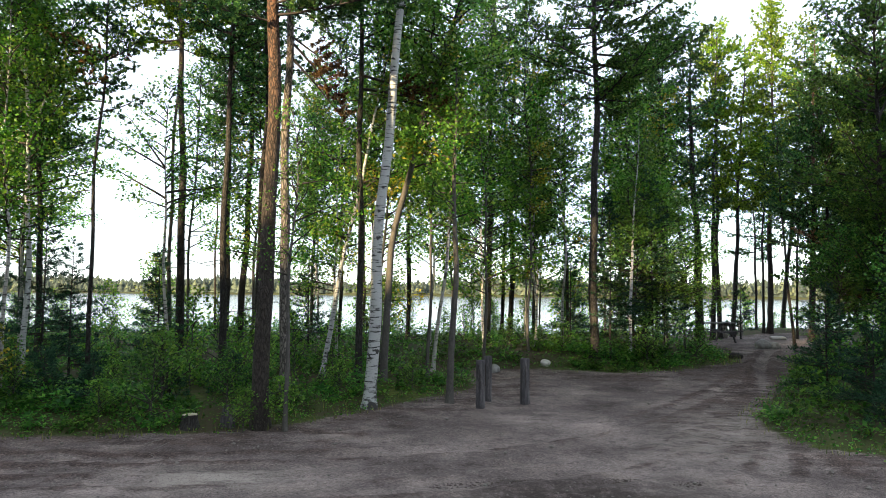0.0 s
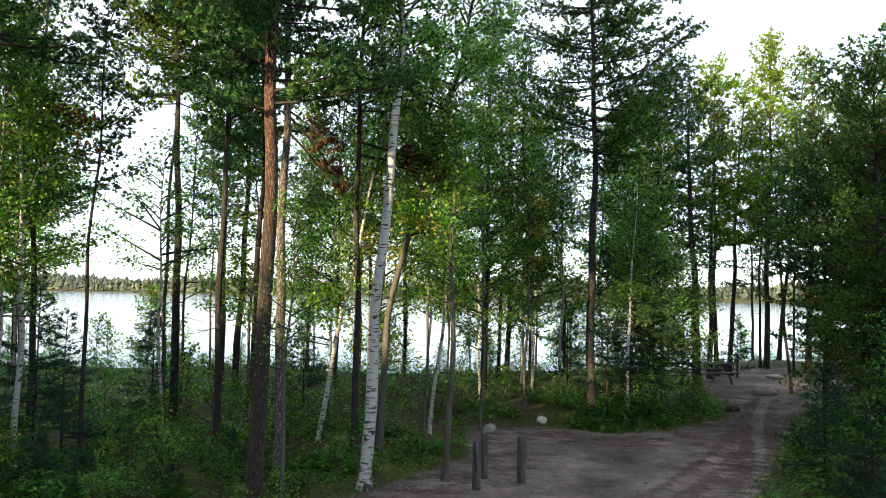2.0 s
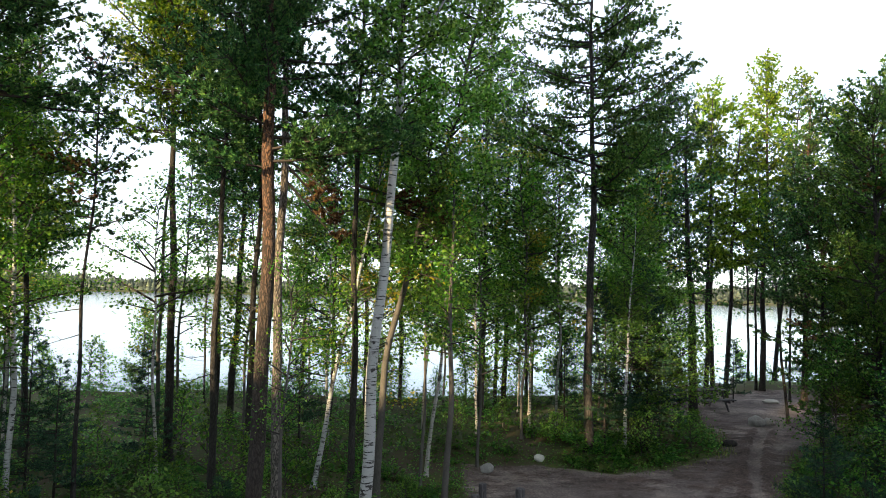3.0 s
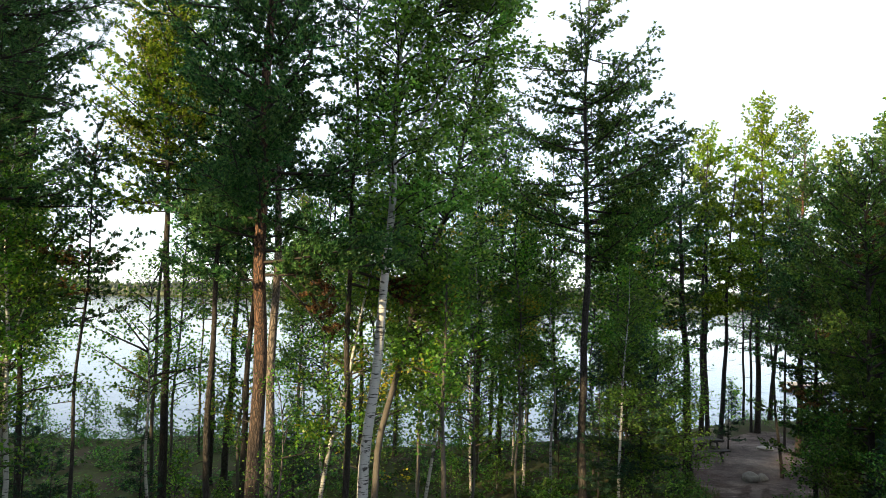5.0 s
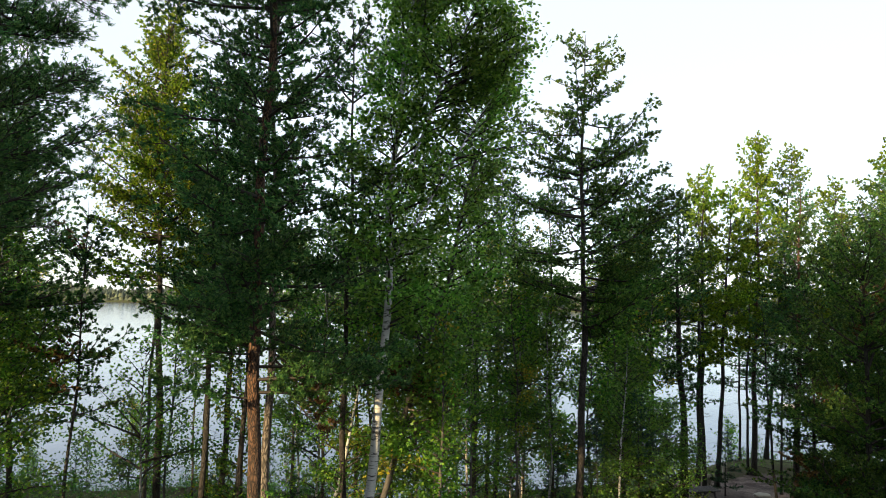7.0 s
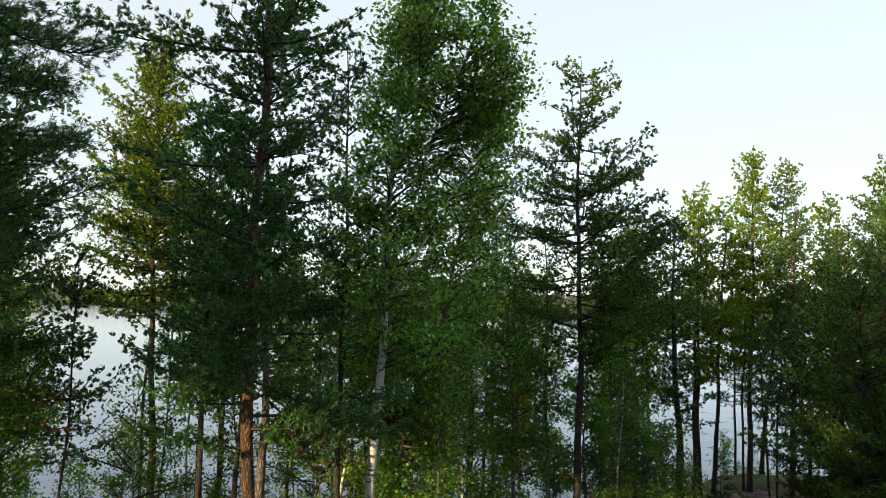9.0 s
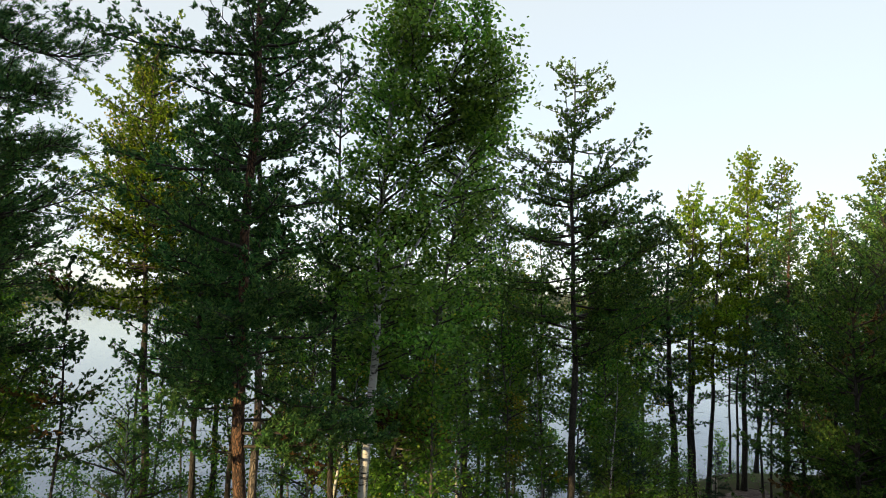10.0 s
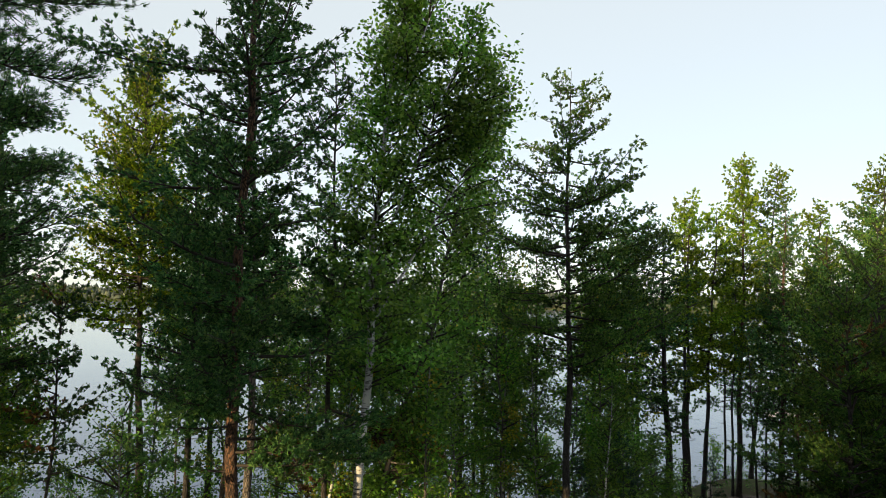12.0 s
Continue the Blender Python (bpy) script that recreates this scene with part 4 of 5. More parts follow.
leafy(-8.3, 13.1, 8.6, 0.05, "leafy young birch at the wood's edge", lean=(-0.01, 0), crown=2.6, spread=1.4, n=70, seed=266, barkm=M_BIRCH_GREY, leafm=M_LEAF)
leafy(-7.62, 19.65, 10, 0.055, "slim aspen with a greenish stem", lean=(0.016, 0), crown=2.8, spread=1.0, n=54, seed=68, barkm=M_ASPEN_DARK, name="aspen_tree", group="aspen trees")
leafy(4.59, 20.05, 7.0, 0.06, "slim white birch in the thicket", lean=(0.039, 0), crown=2.2, spread=1.2, n=50, seed=69, leafm=M_LEAF_DEEP)
leafy(2.08, 25.65, 9, 0.055, "pale young birch near the shore", lean=(0.02, 0), crown=2.0, spread=1.2, n=56, seed=70, barkm=M_BIRCH_GREY)
leafy(2.4, 25.0, 10, 0.05, "pale young birch near the shore", lean=(0.017, 0), crown=2.4, spread=1.2, n=56, seed=71, barkm=M_BIRCH_GREY)
leafy(-2.5, 11.5, 5.2, 0.045, "thin dark sapling beside the red pine", crown=2.4, spread=0.8, n=24, seed=72, barkm=M_ASPEN_DARK, name="aspen_tree", group="aspen trees", size=0.045)
for k, (px, py, ph, pc, ps) in enumerate(((-1.9, 17.6, 9.5, 1.6, 1.5), (-3.4, 19.5, 10, 1.8, 1.6), (0.6, 19.0, 8.5, 1.8, 1.4), (2.2, 22.4, 9.5, 1.8, 1.5), (-5.0, 17.4, 8.5, 2.2, 1.2), (-1.0, 21.5, 10.5, 2.4, 1.6),
                                            (-13.4, 18.4, 10, 2.0, 1.5), (-12.0, 19.0, 11, 2.4, 1.8), (-11.0, 14.0, 9, 2.6, 1.6), (-5.2, 25.0, 10, 2.5, 1.4), (4.6, 24.0, 9, 2.0, 1.4), (6.4, 23.5, 8.5, 1.4, 1.5),
                                            (-15.2, 24.0, 11, 2.0, 1.8), (-6.4, 29.0, 10, 1.8, 1.7), (-0.6, 26.5, 10.5, 2.0, 1.8), (0.2, 30.5, 9.5, 1.6, 1.7), (3.0, 30.5, 9, 1.6, 1.6), (5.6, 26.4, 9.5, 1.6, 1.7), (-0.7, 16.8, 8.6, 3.6, 1.3), (0.6, 21.6, 11.5, 3.0, 1.6), (1.9, 21.2, 11.0, 4.0, 1.5), (3.0, 22.2, 9.6, 3.0, 1.6), (5.2, 22.8, 9.6, 3.0, 1.6), (0.8, 24.6, 12.0, 4.0, 1.7),
                                            (-13.6, 32.0, 4.0, 0.8, 1.2), (-3.4, 32.6, 3.0, 0.6, 1.1), (4.6, 35.0, 3.4, 0.6, 1.2))):
    leafy(px, py, ph, 0.05, "leafy young birch in the wood", crown=pc, spread=ps, n=66, seed=80 + k, barkm=M_BIRCH_GREY if k % 2 else M_ASPEN_DARK, leafm=M_LEAF if k % 3 else M_LEAF_DEEP, yellow=0.08)
for k, (px, py, ph) in enumerate(((4.9, 20.9, 5.6), (5.8, 21.2, 5.2), (6.6, 22.0, 4.8))):
    leafy(px, py, ph, 0.04, "dark leafy alder in the thicket beside the track", crown=0.8, spread=1.5, n=70, seed=100 + k, barkm=M_ASPEN_DARK, leafm=M_LEAF_DEEP, size=0.07, name="alder_tree", group="alders")
for k, (px, py, ph, ps) in enumerate(((4.1, 20.3, 4.6, 1.0), (5.3, 20.5, 5.4, 1.1), (-7.3, 17.2, 2.9, 0.8), (-8.9, 15.2, 3.8, 1.0), (-8.3, 12.8, 2.2, 0.7), (-9.8, 14.0, 4.4, 1.2), (-10.2, 12.2, 2.6, 0.9), (-7.9, 14.6, 3.0, 0.9), (11.2, 30.2, 2.6, 0.7), (9.4, 16.0, 3.4, 1.0), (3.4, 23.4, 3.0, 0.8), (-4.4, 20.4, 3.0, 0.8), (7.0, 12.6, 1.5, 0.8), (8.2, 13.0, 2.5, 1.0), (7.3, 14.8, 2.2, 0.9), (9.2, 12.0, 2.8, 1.1), (6.7, 11.5, 0.9, 0.5), (8.0, 11.2, 1.3, 0.7),
                                      (-6.0, 12.2, 0.7, 0.45), (-7.2, 12.7, 0.9, 0.5), (-5.0, 12.9, 0.6, 0.4), (-8.4, 11.8, 1.1, 0.55), (-4.3, 14.1, 0.8, 0.45), (-9.2, 12.4, 1.7, 0.7))):
    spruce(px, py, ph, 0.035, "young dark spruce in the undergrowth", seed=110 + k, spread=ps)


M_CLOD = speckled("dark_soil", [(0.3, (0.04, 0.03, 0.025)), (0.7, (0.10, 0.078, 0.068))], 20, 0.95, 0.5, 0.01)


# -- low growth --
def forest_spots(rng, n, x0, x1, y0, y1, margin=-0.15):
    """Random places of the wood's floor inside a box, clear of the bare earth and the water."""
    x, y = rng.uniform(x0, x1, n), rng.uniform(y0, y1, n)
    keep = (earth_depth(x, y) < margin) & (y < shore_y(x) - 0.4)
    return x[keep], y[keep]


def undergrowth():
    """Knee-high berry shrubs, herbs and seedlings all over the forest floor."""
    rng = np.random.default_rng(5)
    lb, sb = Buf(), Buf()
    zones = ((2300, -15, 0.5, 10.4, 18, 30, 1.0), (4400, -20, 11, 17, 30, 20, 1.35), (2300, -22, 24, 28, 45, 14, 1.6), (1100, 5, 18, 8.5, 20, 28, 1.25), (500, 2.0, 9.0, 18.4, 22, 28, 1.2))
    for n, x0, x1, y0, y1, cnt, tall in zones:
        x, y = forest_spots(rng, n, x0, x1, y0, y1)
        lump = 0.35 + 1.0 * ripple(x, y, 1.5, 2.0) + 0.5 * ripple(x, y, 0.6, 4.0) + 0.25 * rng.normal(0, 1, len(x))
        h = np.clip(tall * (0.20 + 0.27 * lump), 0.07, 0.75)
        edge = smooth(0.0, -0.9, earth_depth(x, y))
        h = h * (0.45 + 0.55 * edge) * rng.choice((0.45, 0.7, 0.9, 1.4), len(x))
        gap = ripple(x, y, 1.15, 5.0) + 0.35 * ripple(x, y, 3.0, 1.0) < -0.24
        x, y, h = x[~gap], y[~gap], h[~gap]
        z = ground_z(x, y)
        k = len(x)
        # arching sprigs round each plant's foot, their leaves in layers
        sprigs = max(4, cnt // 5)
        az = rng.uniform(0, 6.283, (k, sprigs, 1)) + np.zeros((1, 1, 5))
        reach = (0.10 + 0.55 * h[:, None, None]) * rng.uniform(0.5, 1.3, (k, sprigs, 1))
        s = np.linspace(0.35, 1.0, 5)[None, None] * rng.uniform(0.8, 1.1, (k, sprigs, 5))
        top = h[:, None, None] * rng.uniform(0.5, 1.1, (k, sprigs, 1))
        p = np.stack([x[:, None, None] + np.cos(az) * reach * s, y[:, None, None] + np.sin(az) * reach * s, z[:, None, None] + top * (1.75 * s - 0.85 * s * s)], -1)
        p = p + rng.normal(0, 0.018, p.shape)
        broad = rng.random(k) < 0.25
        leaves(lb, p[~broad].reshape(-1, 3), rng, 0.065 if y1 < 19 else 0.085, 0.1, 0.85)
        leaves(lb, p[broad].reshape(-1, 3), rng, 0.105, 0.15, 0.85)
        for i in range(0, k, 2):
            e = np.array([x[i] + rng.normal(0, 0.1), y[i] + rng.normal(0, 0.1), z[i] + h[i] * 0.9])
            tube(sb, np.stack([(x[i], y[i], z[i] - 0.03), e]), [0.005, 0.002], 3)
    x, y = forest_spots(rng, 16000, -14, 13, 9.4, 24, 0.12)
    fringe = earth_depth(x, y) > -1.3
    x, y = x[fringe], y[fringe]
    n = len(x)
    p = np.stack([x[:, None] + rng.normal(0, 0.08, (n, 5)), y[:, None] + rng.normal(0, 0.08, (n, 5)), ground_z(x, y)[:, None] + rng.uniform(0.01, 0.22, (n, 1)) * rng.uniform(0.2, 1.0, (n, 5))], -1)
    leaves(lb, p.reshape(-1, 3), rng, 0.05, 0.2, 0.7)
    ob = tagged(new("undergrowth", lb.mesh("undergrowth", M_HERB)), "knee-high green berry shrubs and herbs on the forest floor", "undergrowth", kind="stuff")
    part("stems", sb, M_TWIG, ob)


def grasses():
    """Thin grass, dry at the edge of the earth and by the picnic ground."""
    rng = np.random.default_rng(6)
    b = Buf()
    for n, x0, x1, y0, y1, hh in ((9000, -15, 3, 9.5, 19, 0.12), (6000, 4.4, 13, 9, 24, 0.13), (8000, 7, 16, 20, 27, 0.18), (7000, -20, 22, 28, 42, 0.45)):
        x, y = rng.uniform(x0, x1, n), rng.uniform(y0, y1, n)
        e = earth_depth(x, y)
        keep = (np.abs(e + 0.15) < 0.45) if hh < 0.4 else (np.abs(y - shore_y(x) + 0.8) < 1.4)
        x, y = x[keep], y[keep]
        z = ground_z(x, y) - 0.01
        k = len(x)
        a = rng.uniform(0, 6.283, k)
        ln = hh * rng.uniform(0.5, 1.5, k)
        tip = np.stack([x + np.cos(a) * ln * 0.4, y + np.sin(a) * ln * 0.4, z + ln], -1)
        sd = np.stack([np.sin(a), -np.cos(a), 0 * a], -1) * 0.006
        o = np.stack([x, y, z], -1)
        b.add(np.stack([o - sd, o + sd, tip], 1).reshape(-1, 3), np.arange(k * 3).reshape(-1, 3))
    tagged(new("grass", b.mesh("grass", M_GRASS)), "thin dry yellow-green grass along the track", "grass", kind="stuff")


undergrowth()
grasses()


def shrub_kind(seed, h, spread, leafm, size, label, at):
    return leafy(at[0], at[1], h, 0.018, label, crown=0.15, spread=spread, n=24, seed=seed, barkm=M_ASPEN_DARK, leafm=leafm, size=size * 1.25, per=4, jitter=0.1, rise=(0.5, 1.1), name="shrub", group="shrubs", dead=0, cat="shrub", most=8)


shrubs = [shrub_kind(201, 1.5, 0.75, M_HERB, 0.055, "bushy green deciduous shrub in the undergrowth", (7.4, 13.6)), shrub_kind(202, 1.9, 0.8, M_LEAF, 0.05, "bright green willow shrub near the shore", (0.9, 33.5)),
          shrub_kind(203, 1.2, 0.7, M_LEAF_DEEP, 0.06, "low dark green shrub at the edge of the wood", (-5.0, 12.6))]
rng = np.random.default_rng(8)
SHRUB_SPOTS = [(8.6, 14.6, 0), (7.0, 15.4, 2), (9.6, 13.2, 0), (8.2, 17.0, 0), (10.2, 15.4, 0), (9.4, 18.6, 2), (11.5, 13.5, 0), (10.4, 11.6, 0),
               (-3.1, 11.3, 2), (-2.6, 11.7, 2), (-4.6, 11.4, 0), (-7.4, 12.2, 0), (-5.2, 14.2, 1), (-6.2, 13.2, 2), (-8.4, 13.6, 0), (-4.0, 13.0, 0), (-2.2, 14.2, 2), (-0.9, 15.4, 2), (-1.8, 16.4, 0), (-5.4, 16.2, 1), (-7.0, 18.6, 1), (-4.4, 18.2, 0), (-3.0, 17.2, 1), (0.0, 21.0, 0), (1.4, 22.4, 2), (-9.5, 12.4, 2), (-7.9, 12.8, 2), (-5.9, 14.6, 0), (-7.1, 14.8, 2), (-8.9, 11.9, 0), (-5.5, 11.5, 2), (-3.7, 12.2, 0), (-4.4, 15.6, 1), (-6.6, 16.0, 2), (-8.2, 15.8, 1), (-9.6, 16.4, 0), (-3.4, 15.2, 1), (-10.4, 13.4, 2), (-9.0, 18.2, 1), (-4.8, 19.8, 1), (-8.0, 20.4, 1), (-7.6, 13.4, 0), (-3.9, 14.8, 2), (-10.8, 15.8, 0), (-6.0, 19.0, 1), (-2.6, 19.8, 2), (2.8, 20.6, 2), (5.0, 19.9, 2), (6.6, 20.8, 0), (7.2, 22.4, 2)]
for sx, sy, kind_no in SHRUB_SPOTS:
    s = rng.uniform(0.45, 0.75) if sx < 0 and sy < 14 else rng.uniform(0.5, 0.95)
    copy_thing(shrubs[kind_no], pose(sx, sy, float(ground_z(sx, sy)), 0, 0, rng.uniform(0, 360)) @ Matrix.Scale(s, 4))
for k in range(58):
    sx = -20 + k * 0.69 + rng.uniform(-0.4, 0.4)
    sy = float(shore_y(sx)) - rng.uniform(0.3, 3.4)
    if 11.5 < sx < 13.5:
        continue
    s = rng.uniform(0.5, 1.15)
    copy_thing(shrubs[1 if k % 3 else 0], pose(sx, sy, float(ground_z(sx, sy)), 0, 0, rng.uniform(0, 360)) @ Matrix.Scale(s, 4))
for k, (px, py, ph, ps) in enumerate(((9.6, 15.2, 4.6, 1.3), (10.9, 13.8, 4.2, 1.3), (8.9, 17.6, 3.4, 1.1), (7.7, 12.1, 3.3, 1.1), (8.9, 13.2, 4.3, 1.2))):
    leafy(px, py, ph, 0.03, "leafy sapling beside the track", crown=0.7, spread=ps, n=60, seed=140 + k, barkm=M_ASPEN_DARK, leafm=M_HERB, size=0.06, name="sapling", group="saplings", dead=0)
for k, (px, py, ph) in enumerate(((-8.7, 12.3, 1.9), (-7.6, 11.9, 1.3), (-9.4, 13.4, 2.6))):
    leafy(px, py, ph, 0.015, "small maple sapling with yellowing leaves", crown=0.5, spread=0.6, n=16, seed=150 + k, barkm=M_ASPEN_DARK, leafm=M_LEAF_YELLOW if k else M_HERB, size=0.07, per=3, name="sapling", group="saplings", dead=0, yellow=0.5)


# -- posts, stones and the picnic ground --
def bm_box(sx, sy, sz, bevel=0.01, jit=0.0, seed=0, at=(0, 0, 0), rot=None):
    r = random.Random(seed)
    bm = bmesh.new()
    bmesh.ops.create_cube(bm, size=1.0)
    bmesh.ops.scale(bm, vec=(sx, sy, sz), verts=bm.verts)
    bmesh.ops.bevel(bm, geom=bm.edges[:], offset=bevel, segments=2, affect="EDGES")
    if jit:
        for v in bm.verts:
            v.co += Vector((r.uniform(-jit, jit), r.uniform(-jit, jit), r.uniform(-jit, jit)))
    if rot:
        bmesh.ops.rotate(bm, verts=bm.verts, matrix=rot)
    bmesh.ops.translate(bm, verts=bm.verts, vec=at)
    return bm


def post(x, y, h, r, label, tilt=(0, 0), seed=1, mat=None, turn=0):
    """A weathered round timber post, checked and slightly hollow at the top."""
    rng = np.random.default_rng(seed)
    ob = thing("wooden_post", label, "post", "timber posts", (x, y, float(ground_z(x, y))), turn)
    b = Buf()
    zz = np.array([-0.15, 0.0, 0.12, 0.3, 0.5, 0.7, h - 0.06, h - 0.015, h])
    rad = r * np.array([1.05, 1.04, 1.02, 1.0, 1.0, 0.99, 0.98, 0.97, 0.9])
    pts = np.stack([tilt[0] * zz, tilt[1] * zz, zz], -1)
    tube(b, pts, rad, 20, 0.025, rng, cap=True)
    part("shaft", b, mat or M_WOOD_GREY, ob, "", True)
    for k in range(3):
        a = rng.uniform(3.4, 6.0)
        cb = bm_box(0.008, 0.02, h * rng.uniform(0.3, 0.6), 0.002, at=(math.cos(a) * r * 1.0 + tilt[0] * h * 0.55, math.sin(a) * r * 1.0 + tilt[1] * h * 0.55, h * rng.uniform(0.55, 0.68)))
        part("crack", from_bm("crack", cb, M_TWIG), M_TWIG, ob, "dark drying crack")
    return ob


post(0.53, 13.95, 0.89, 0.085, "weathered grey timber post beside the track", (0.0, 0), 301)
post(0.67, 14.7, 0.89, 0.08, "weathered grey timber post behind another", (0.01, 0), 302)
post(1.40, 14.5, 0.89, 0.09, "weathered grey timber post standing alone", (0.0, 0), 303)
post(10.75, 30.8, 0.55, 0.13, "short pale cut log stump at the picnic ground", (0, 0), 304, M_WOOD_PALE)
post(12.2, 33.0, 0.35, 0.11, "short pale post at the shore", (0, 0), 305, M_WOOD_PALE)


def stone(x, y, sx, sy, sz, label, mat, seed, turn=0.0, sink=0.25, name="boulder"):
    r = random.Random(seed)
    bm = bmesh.new()
    bmesh.ops.create_icosphere(bm, subdivisions=4, radius=1.0)
    off = Vector((r.uniform(0, 50), r.uniform(0, 50), r.uniform(0, 50)))
    for v in bm.verts:
        n1 = noise.noise(v.co * 1.1 + off) * 0.28 + noise.noise(v.co * 3.1 + off) * 0.09 + noise.noise(v.co * 9 + off) * 0.02
        v.co = v.co * (1 + n1)
        v.co = Vector((v.co.x * sx, v.co.y * sy, v.co.z * sz))
    ob = new(name, from_bm(name, bm, mat, True))
    ob.location = (x, y, float(ground_z(x, y)) + sz * (1 - sink) * 0.55)
    ob.rotation_euler = (0, 0, turn)
    return tagged(ob, label, "stone", "boulders")


stone(2.25, 19.6, 0.16, 0.13, 0.11, "small pale granite boulder at the edge of the thicket", M_ROCK_PALE, 1, 0.4)
stone(0.86, 18.7, 0.2, 0.16, 0.14, "grey granite boulder behind the posts", M_ROCK, 2, 1.0)
stone(10.05, 25.0, 0.26, 0.24, 0.22, "large rounded grey boulder on the picnic ground", M_ROCK, 3, 0.3)
stone(10.5, 25.2, 0.2, 0.2, 0.17, "rounded grey boulder touching a larger one", M_ROCK, 4, 1.3)
stone(8.05, 21.9, 0.22, 0.17, 0.12, "low dark stone at the edge of the track", M_DARK_BARK, 5, 0.2)
stone(12.7, 30.2, 0.35, 0.22, 0.10, "flat pale stone on the picnic ground", M_ROCK_PALE, 6, 0.1)
stone(13.6, 26.5, 0.26, 0.2, 0.17, "grey stone on the picnic ground", M_ROCK, 7, 0.8)


def stump():
    rng = np.random.default_rng(12)
    x, y = -4.0, 11.45
    ob = thing("tree_stump", "low sawn tree stump with pale cut face at the wood's edge", "stump", "", (x, y, float(ground_z(x, y))))
    b = Buf()
    z = np.array([-0.1, 0.0, 0.06, 0.14, 0.2])
    tube(b, np.stack([0 * z, 0 * z, z], -1), [0.19, 0.17, 0.135, 0.125, 0.12], 18, 0.05, rng)
    part("bark", b, M_DARK_BARK, ob, "", True)
    c = Buf()
    tube(c, np.array([[0, 0, 0.19], [0, 0, 0.2], [0, 0, 0.206]]), [0.118, 0.116, 0.10], 18, 0.02, rng, cap=True)
    part("cut_face", c, M_WOOD_CUT, ob, "pale weathered cut face")
    ob2 = thing("tree_stump", "broken grey splintered stump among herbs", "stump", "", (-3.45, 11.6, float(ground_z(-3.45, 11.6))))
    s = Buf()
    for k in range(9):
        a = k * 0.7
        px, py = 0.08 * math.cos(a), 0.06 * math.sin(a)
        tube(s, np.array([[px, py, -0.05], [px * 1.05, py, 0.15], [px * 1.1, py, rng.uniform(0.18, 0.36)]]), [0.045, 0.035, 0.008], 5, 0.1, rng, cap=True)
    tagged(part("splintered_wood", s, M_WOOD_GREY, ob2), kind="stuff")


stump()


def picnic_table(x, y, turn):
    """A-frame picnic table with two benches, grey planks."""
    ob = thing("picnic_table", "grey weathered wooden picnic table with benches", "table", "", (x, y, float(ground_z(x, y))), turn)
    for k in range(5):
        part("tabletop_board", from_bm("tabletop_board", bm_box(1.8, 0.135, 0.04, 0.006, 0.002, k, (0, -0.29 + 0.145 * k, 0.74)), M_WOOD_GREY), M_WOOD_GREY, ob)
    for sgn in (-1, 1):
        for k in range(2):
            part("bench_board", from_bm("bench_board", bm_box(1.8, 0.135, 0.04, 0.006, 0.002, 9 + k, (0, sgn * (0.62 + 0.145 * k), 0.44)), M_WOOD_GREY), M_WOOD_GREY, ob)
    for sx in (-0.65, 0.65):
        part("crossbeam", from_bm("crossbeam", bm_box(0.04, 1.6, 0.09, 0.005, 0.002, 3, (sx, 0, 0.375)), M_WOOD_GREY), M_WOOD_GREY, ob)
        part("top_beam", from_bm("top_beam", bm_box(0.04, 0.72, 0.09, 0.005, 0.002, 4, (sx + 0.004, 0, 0.675)), M_WOOD_GREY), M_WOOD_GREY, ob)
        for sgn in (-1, 1):
            part("leg", from_bm("leg", bm_box(0.04, 0.09, 0.86, 0.005, 0.002, 5, (sx + 0.045, sgn * 0.42, 0.36), Matrix.Rotation(sgn * radians(-32) * -1, 3, "X"))  , M_WOOD_GREY), M_WOOD_GREY, ob)
    return ob


picnic_table(9.3, 28.2, 0.25)


def dock():
    ob = thing("wooden_dock", "low wooden swimming dock of pale boards on the lake", "dock", "", (32.0, 66.0, WATER))
    for k in range(16):
        part("board", from_bm("board", bm_box(0.32, 2.6, 0.06, 0.008, 0.003, k, (-2.6 + 0.35 * k, 0, 0.45)), M_WOOD_CUT), M_WOOD_CUT, ob)
    for sx in (-2.5, 0, 2.5):
        for sy in (-1.1, 1.1):
            b = Buf()
            tube(b, np.array([[sx, sy, -2.0], [sx, sy, 0.0], [sx, sy, 0.42]]), [0.09, 0.09, 0.09], 10)
            part("dock_leg", b, M_WOOD_GREY, ob)
    part("beam", from_bm("beam", bm_box(5.6, 0.12, 0.16, 0.01, 0.0, 1, (0, -1.1, 0.33)), M_WOOD_GREY), M_WOOD_GREY, ob)
    part("beam", from_bm("beam", bm_box(5.6, 0.12, 0.16, 0.01, 0.0, 1, (0, 1.1, 0.33)), M_WOOD_GREY), M_WOOD_GREY, ob)


dock()


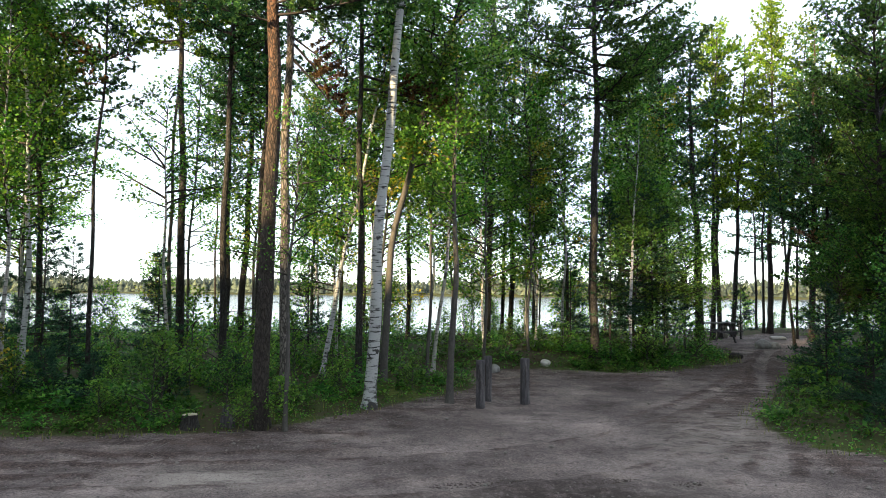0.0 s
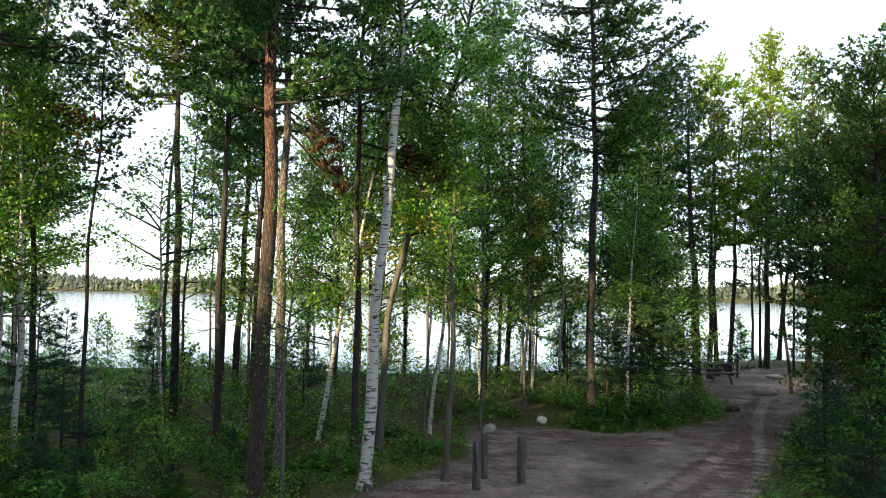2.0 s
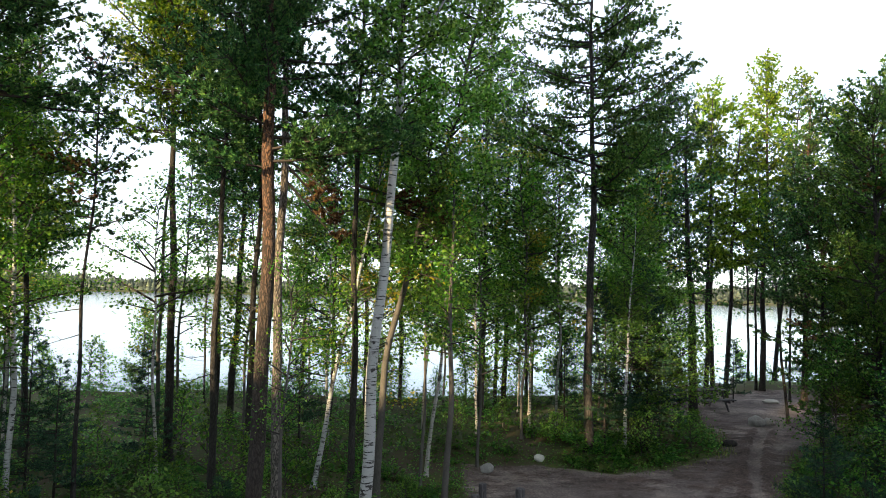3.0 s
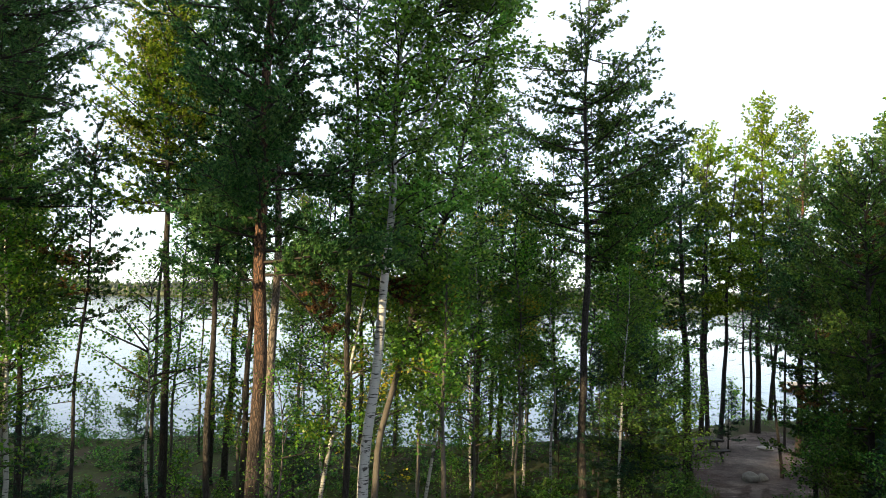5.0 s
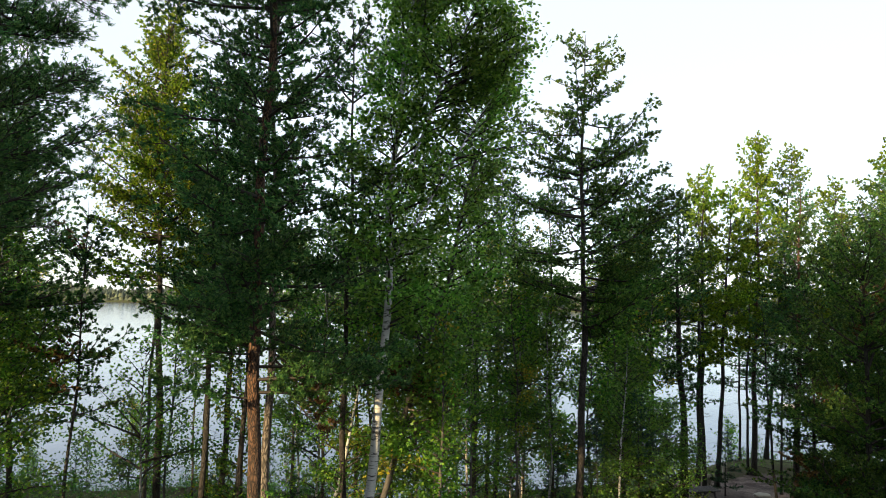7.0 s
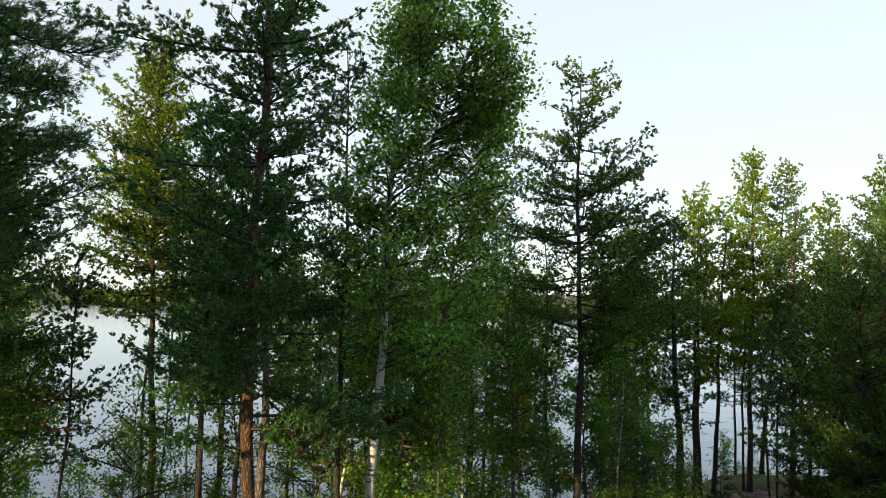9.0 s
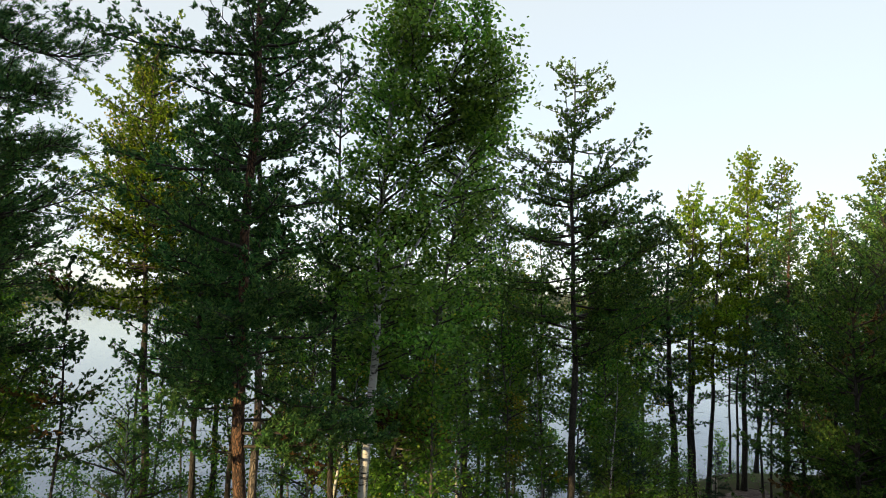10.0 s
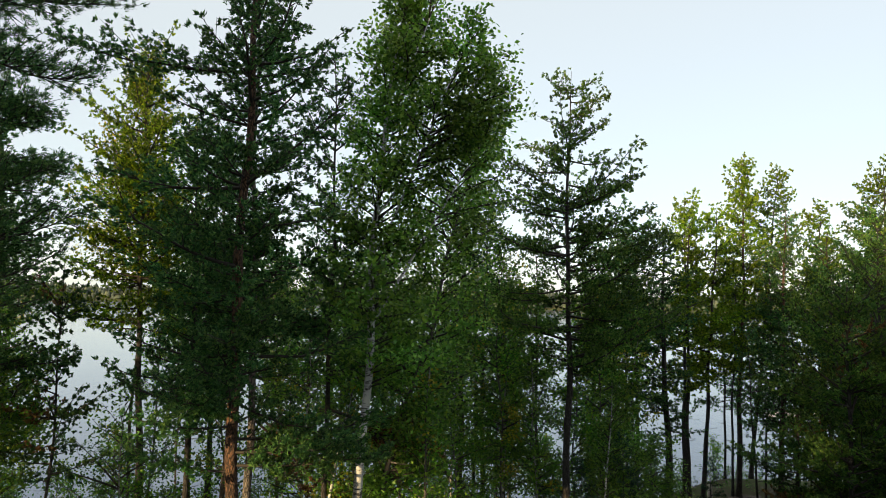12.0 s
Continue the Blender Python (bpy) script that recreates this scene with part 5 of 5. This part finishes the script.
def litter():
    """Pebbles, cones and twigs scattered over the earth."""
    rng = np.random.default_rng(14)
    pb, tb = Buf(), Buf()
    x, y = rng.uniform(-9, 12, 9000), 5.5 + rng.random(9000) ** 1.3 * 20
    keep = earth_depth(x, y) > -0.2
    x, y = x[keep], y[keep]
    z = ground_z(x, y)
    s = rng.uniform(0.006, 0.022, len(x)) * np.where(rng.random(len(x)) < 0.04, 2.2, 1)
    octa = np.array([[1, 0, 0], [0, 1, 0], [-1, 0, 0], [0, -1, 0], [0, 0, 0.7], [0, 0, -0.5]], float)
    of = np.array([[0, 1, 4], [1, 2, 4], [2, 3, 4], [3, 0, 4], [1, 0, 5], [2, 1, 5], [3, 2, 5], [0, 3, 5]])
    v = octa[None] * rng.uniform(0.6, 1.3, (len(x), 6, 3)) * s[:, None, None] + np.stack([x, y, z + s * 0.2], -1)[:, None]
    f = (np.arange(len(x))[:, None, None] * 6 + of[None]).reshape(-1, 3)
    pb.add(v.reshape(-1, 3), f)
    cb = Buf()
    for y0, bow, x0, x1 in ((8.95, 0.07, 0.0, 3.4), (8.15, 0.05, 0.3, 3.0), (7.75, 0.05, 0.2, 2.6)):
        lx = np.linspace(x0, x1, 150)
        ly = y0 + 0.1 * (lx - 1.6) - bow * (lx - 1.6) ** 2
        for no, off in enumerate((-0.09, -0.03, 0.03, 0.09)):
            on = (rng.random(len(lx)) < 0.75) & (np.arange(len(lx)) % 3 != no % 3)
            px, py = lx[on] + rng.normal(0, 0.006, on.sum()), ly[on] - off + rng.normal(0, 0.008, on.sum())
            sz = rng.uniform(0.009, 0.019, on.sum())
            vv = octa[None] * rng.uniform(0.6, 1.4, (len(px), 6, 3)) * sz[:, None, None] + np.stack([px, py, ground_z(px, py) - 0.004], -1)[:, None]
            cb.add(vv.reshape(-1, 3), (np.arange(len(px))[:, None, None] * 6 + of[None]).reshape(-1, 3))
    tagged(new("tyre_clods", cb.mesh("tyre_clods", M_CLOD)), "small dark clods pressed up by tyres", "soil", kind="stuff")
    tagged(new("pebbles", pb.mesh("pebbles", M_TWIG_PALE)), "small grey pebbles and cones scattered on the earth", "pebbles", kind="stuff")
    for _ in range(420):
        px, py = rng.uniform(-9, 11), rng.uniform(7, 22)
        e = float(earth_depth(px, py))
        if e < -0.5 or e > 1.6:
            continue
        a, ln = rng.uniform(0, 6.283), rng.uniform(0.08, 0.5)
        pz = float(ground_z(px, py)) + 0.008
        d = np.array([math.cos(a), math.sin(a), 0]) * ln
        o = np.array([px, py, pz])
        tube(tb, np.stack([o, o + d * 0.5 + rng.normal(0, 0.012, 3) * (1, 1, 0.3), o + d]), [0.006, 0.005, 0.002], 4)
    tagged(new("fallen_twigs", tb.mesh("fallen_twigs", M_TWIG_PALE)), "dry fallen twigs on the earth", "twigs", kind="stuff")


litter()

# -- unseen pines added behind and beside the clearing, to block sun and sky light --
def turned(x, y):
    """Turns the added shading pines so that they lie squarely across the low sun's way."""
    k = radians(SUN_AZIMUTH - 205)
    return -1 + (x + 1) * math.cos(k) + (y - 14) * math.sin(k), 14 - (x + 1) * math.sin(k) + (y - 14) * math.cos(k)


tall_blocker = pine(*turned(-11.7, -7.0), 20.6, 0.2, "tall pine at the back of the clearing", crown=(13.4, 1), spread=2.8, n=60, seed=401, count=4, width=0.2, length=0.4, tuft=0.2, every=0.3, group="pines behind the clearing", taper=0.4)
full_blocker = pine(*turned(-3.0, -24.0), 12, 0.16, "dense pine behind the clearing", crown=(0.5, 1), spread=3.0, n=60, seed=402, count=3, width=0.5, length=0.7, tuft=0.3, every=0.42, group="pines behind the clearing", dead=0, taper=0.4)
rng = np.random.default_rng(21)
# crowns set by height so sun passes only in bands between them
for bx, by, s in ((-15.8, -7.5, 0.96), (-13.6, -6.4, 1.0), (-9.8, -8.0, 0.95), (-18.4, -9.0, 0.84), (-12.6, -9.6, 1.0), (-10.8, -10.4, 0.96), (-14.8, -10.0, 0.97), (-21.5, -8.0, 0.8), (-7.9, -9.0, 0.9),
                  (-14.0, -18.5, 1.15), (-11.5, -17.5, 1.15), (-9.0, -18.6, 1.02), (-6.5, -17.6, 1.0), (-4.0, -18.4, 1.0), (-1.5, -17.8, 0.98), (6.0, -18.0, 0.8), (13.0, -19.0, 0.9)):
    bx, by = turned(bx, by)
    copy_thing(tall_blocker, pose(bx, by, float(ground_z(bx, by)), 0, 0, rng.uniform(0, 360)) @ Matrix.Scale(s, 4))
# one more blocker, keeps a sun patch off the picnic ground
copy_thing(full_blocker, pose(-13.2, -6.0, float(ground_z(-13.2, -6.0)), 0, 0, 70) @ Matrix.Scale(0.86, 4))
for bx, by in ((-7.9, -12.2), (-5.6, -12.4), (-9.8, -12.0)):
    bx, by = turned(bx, by)
    copy_thing(full_blocker, pose(bx, by, float(ground_z(bx, by)), 0, 0, bx * 31) @ Matrix.Scale(0.72, 4))
for bx in (-15.5, -13.4, -11.2, -9.0, -6.8, -4.6, -2.4, 0.0, -17.6, -19.8):
    bx, by = turned(bx, -13.6 + 0.5 * math.sin(bx * 2))
    copy_thing(full_blocker, pose(bx, by, float(ground_z(bx, by)), 0, 0, bx * 47) @ Matrix.Scale(0.83, 4))
for row, (y0, step) in enumerate(((-17.5, 2.5), (-23.0, 2.6))):
    for k in range(34):
        bx = -56 + step * k + rng.uniform(-0.6, 0.6)
        by = y0 + rng.uniform(-1.5, 1.0)
        s = 0.88 + 0.06 * row if -24 < bx < -11.5 else (rng.uniform(1.2, 1.35) if -11.5 <= bx < 2 else rng.uniform(0.98, 1.06)) + 0.1 * row
        bx, by = turned(bx, by)
        copy_thing(full_blocker, pose(bx, by, float(ground_z(bx, by)), 0, 0, rng.uniform(0, 360)) @ Matrix.Scale(s, 4))
for k in range(20):
    side = -1 if k % 2 else 1
    bx, by = side * rng.uniform(20, 42), rng.uniform(-12, 30)
    if by > 4 and abs(bx) < 0.75 * by + 6:
        bx = side * (0.75 * by + 7)
    s = rng.uniform(0.8, 1.15)
    copy_thing(full_blocker, pose(bx, by, float(ground_z(bx, by)), 0, 0, rng.uniform(0, 360)) @ Matrix.Scale(s, 4))
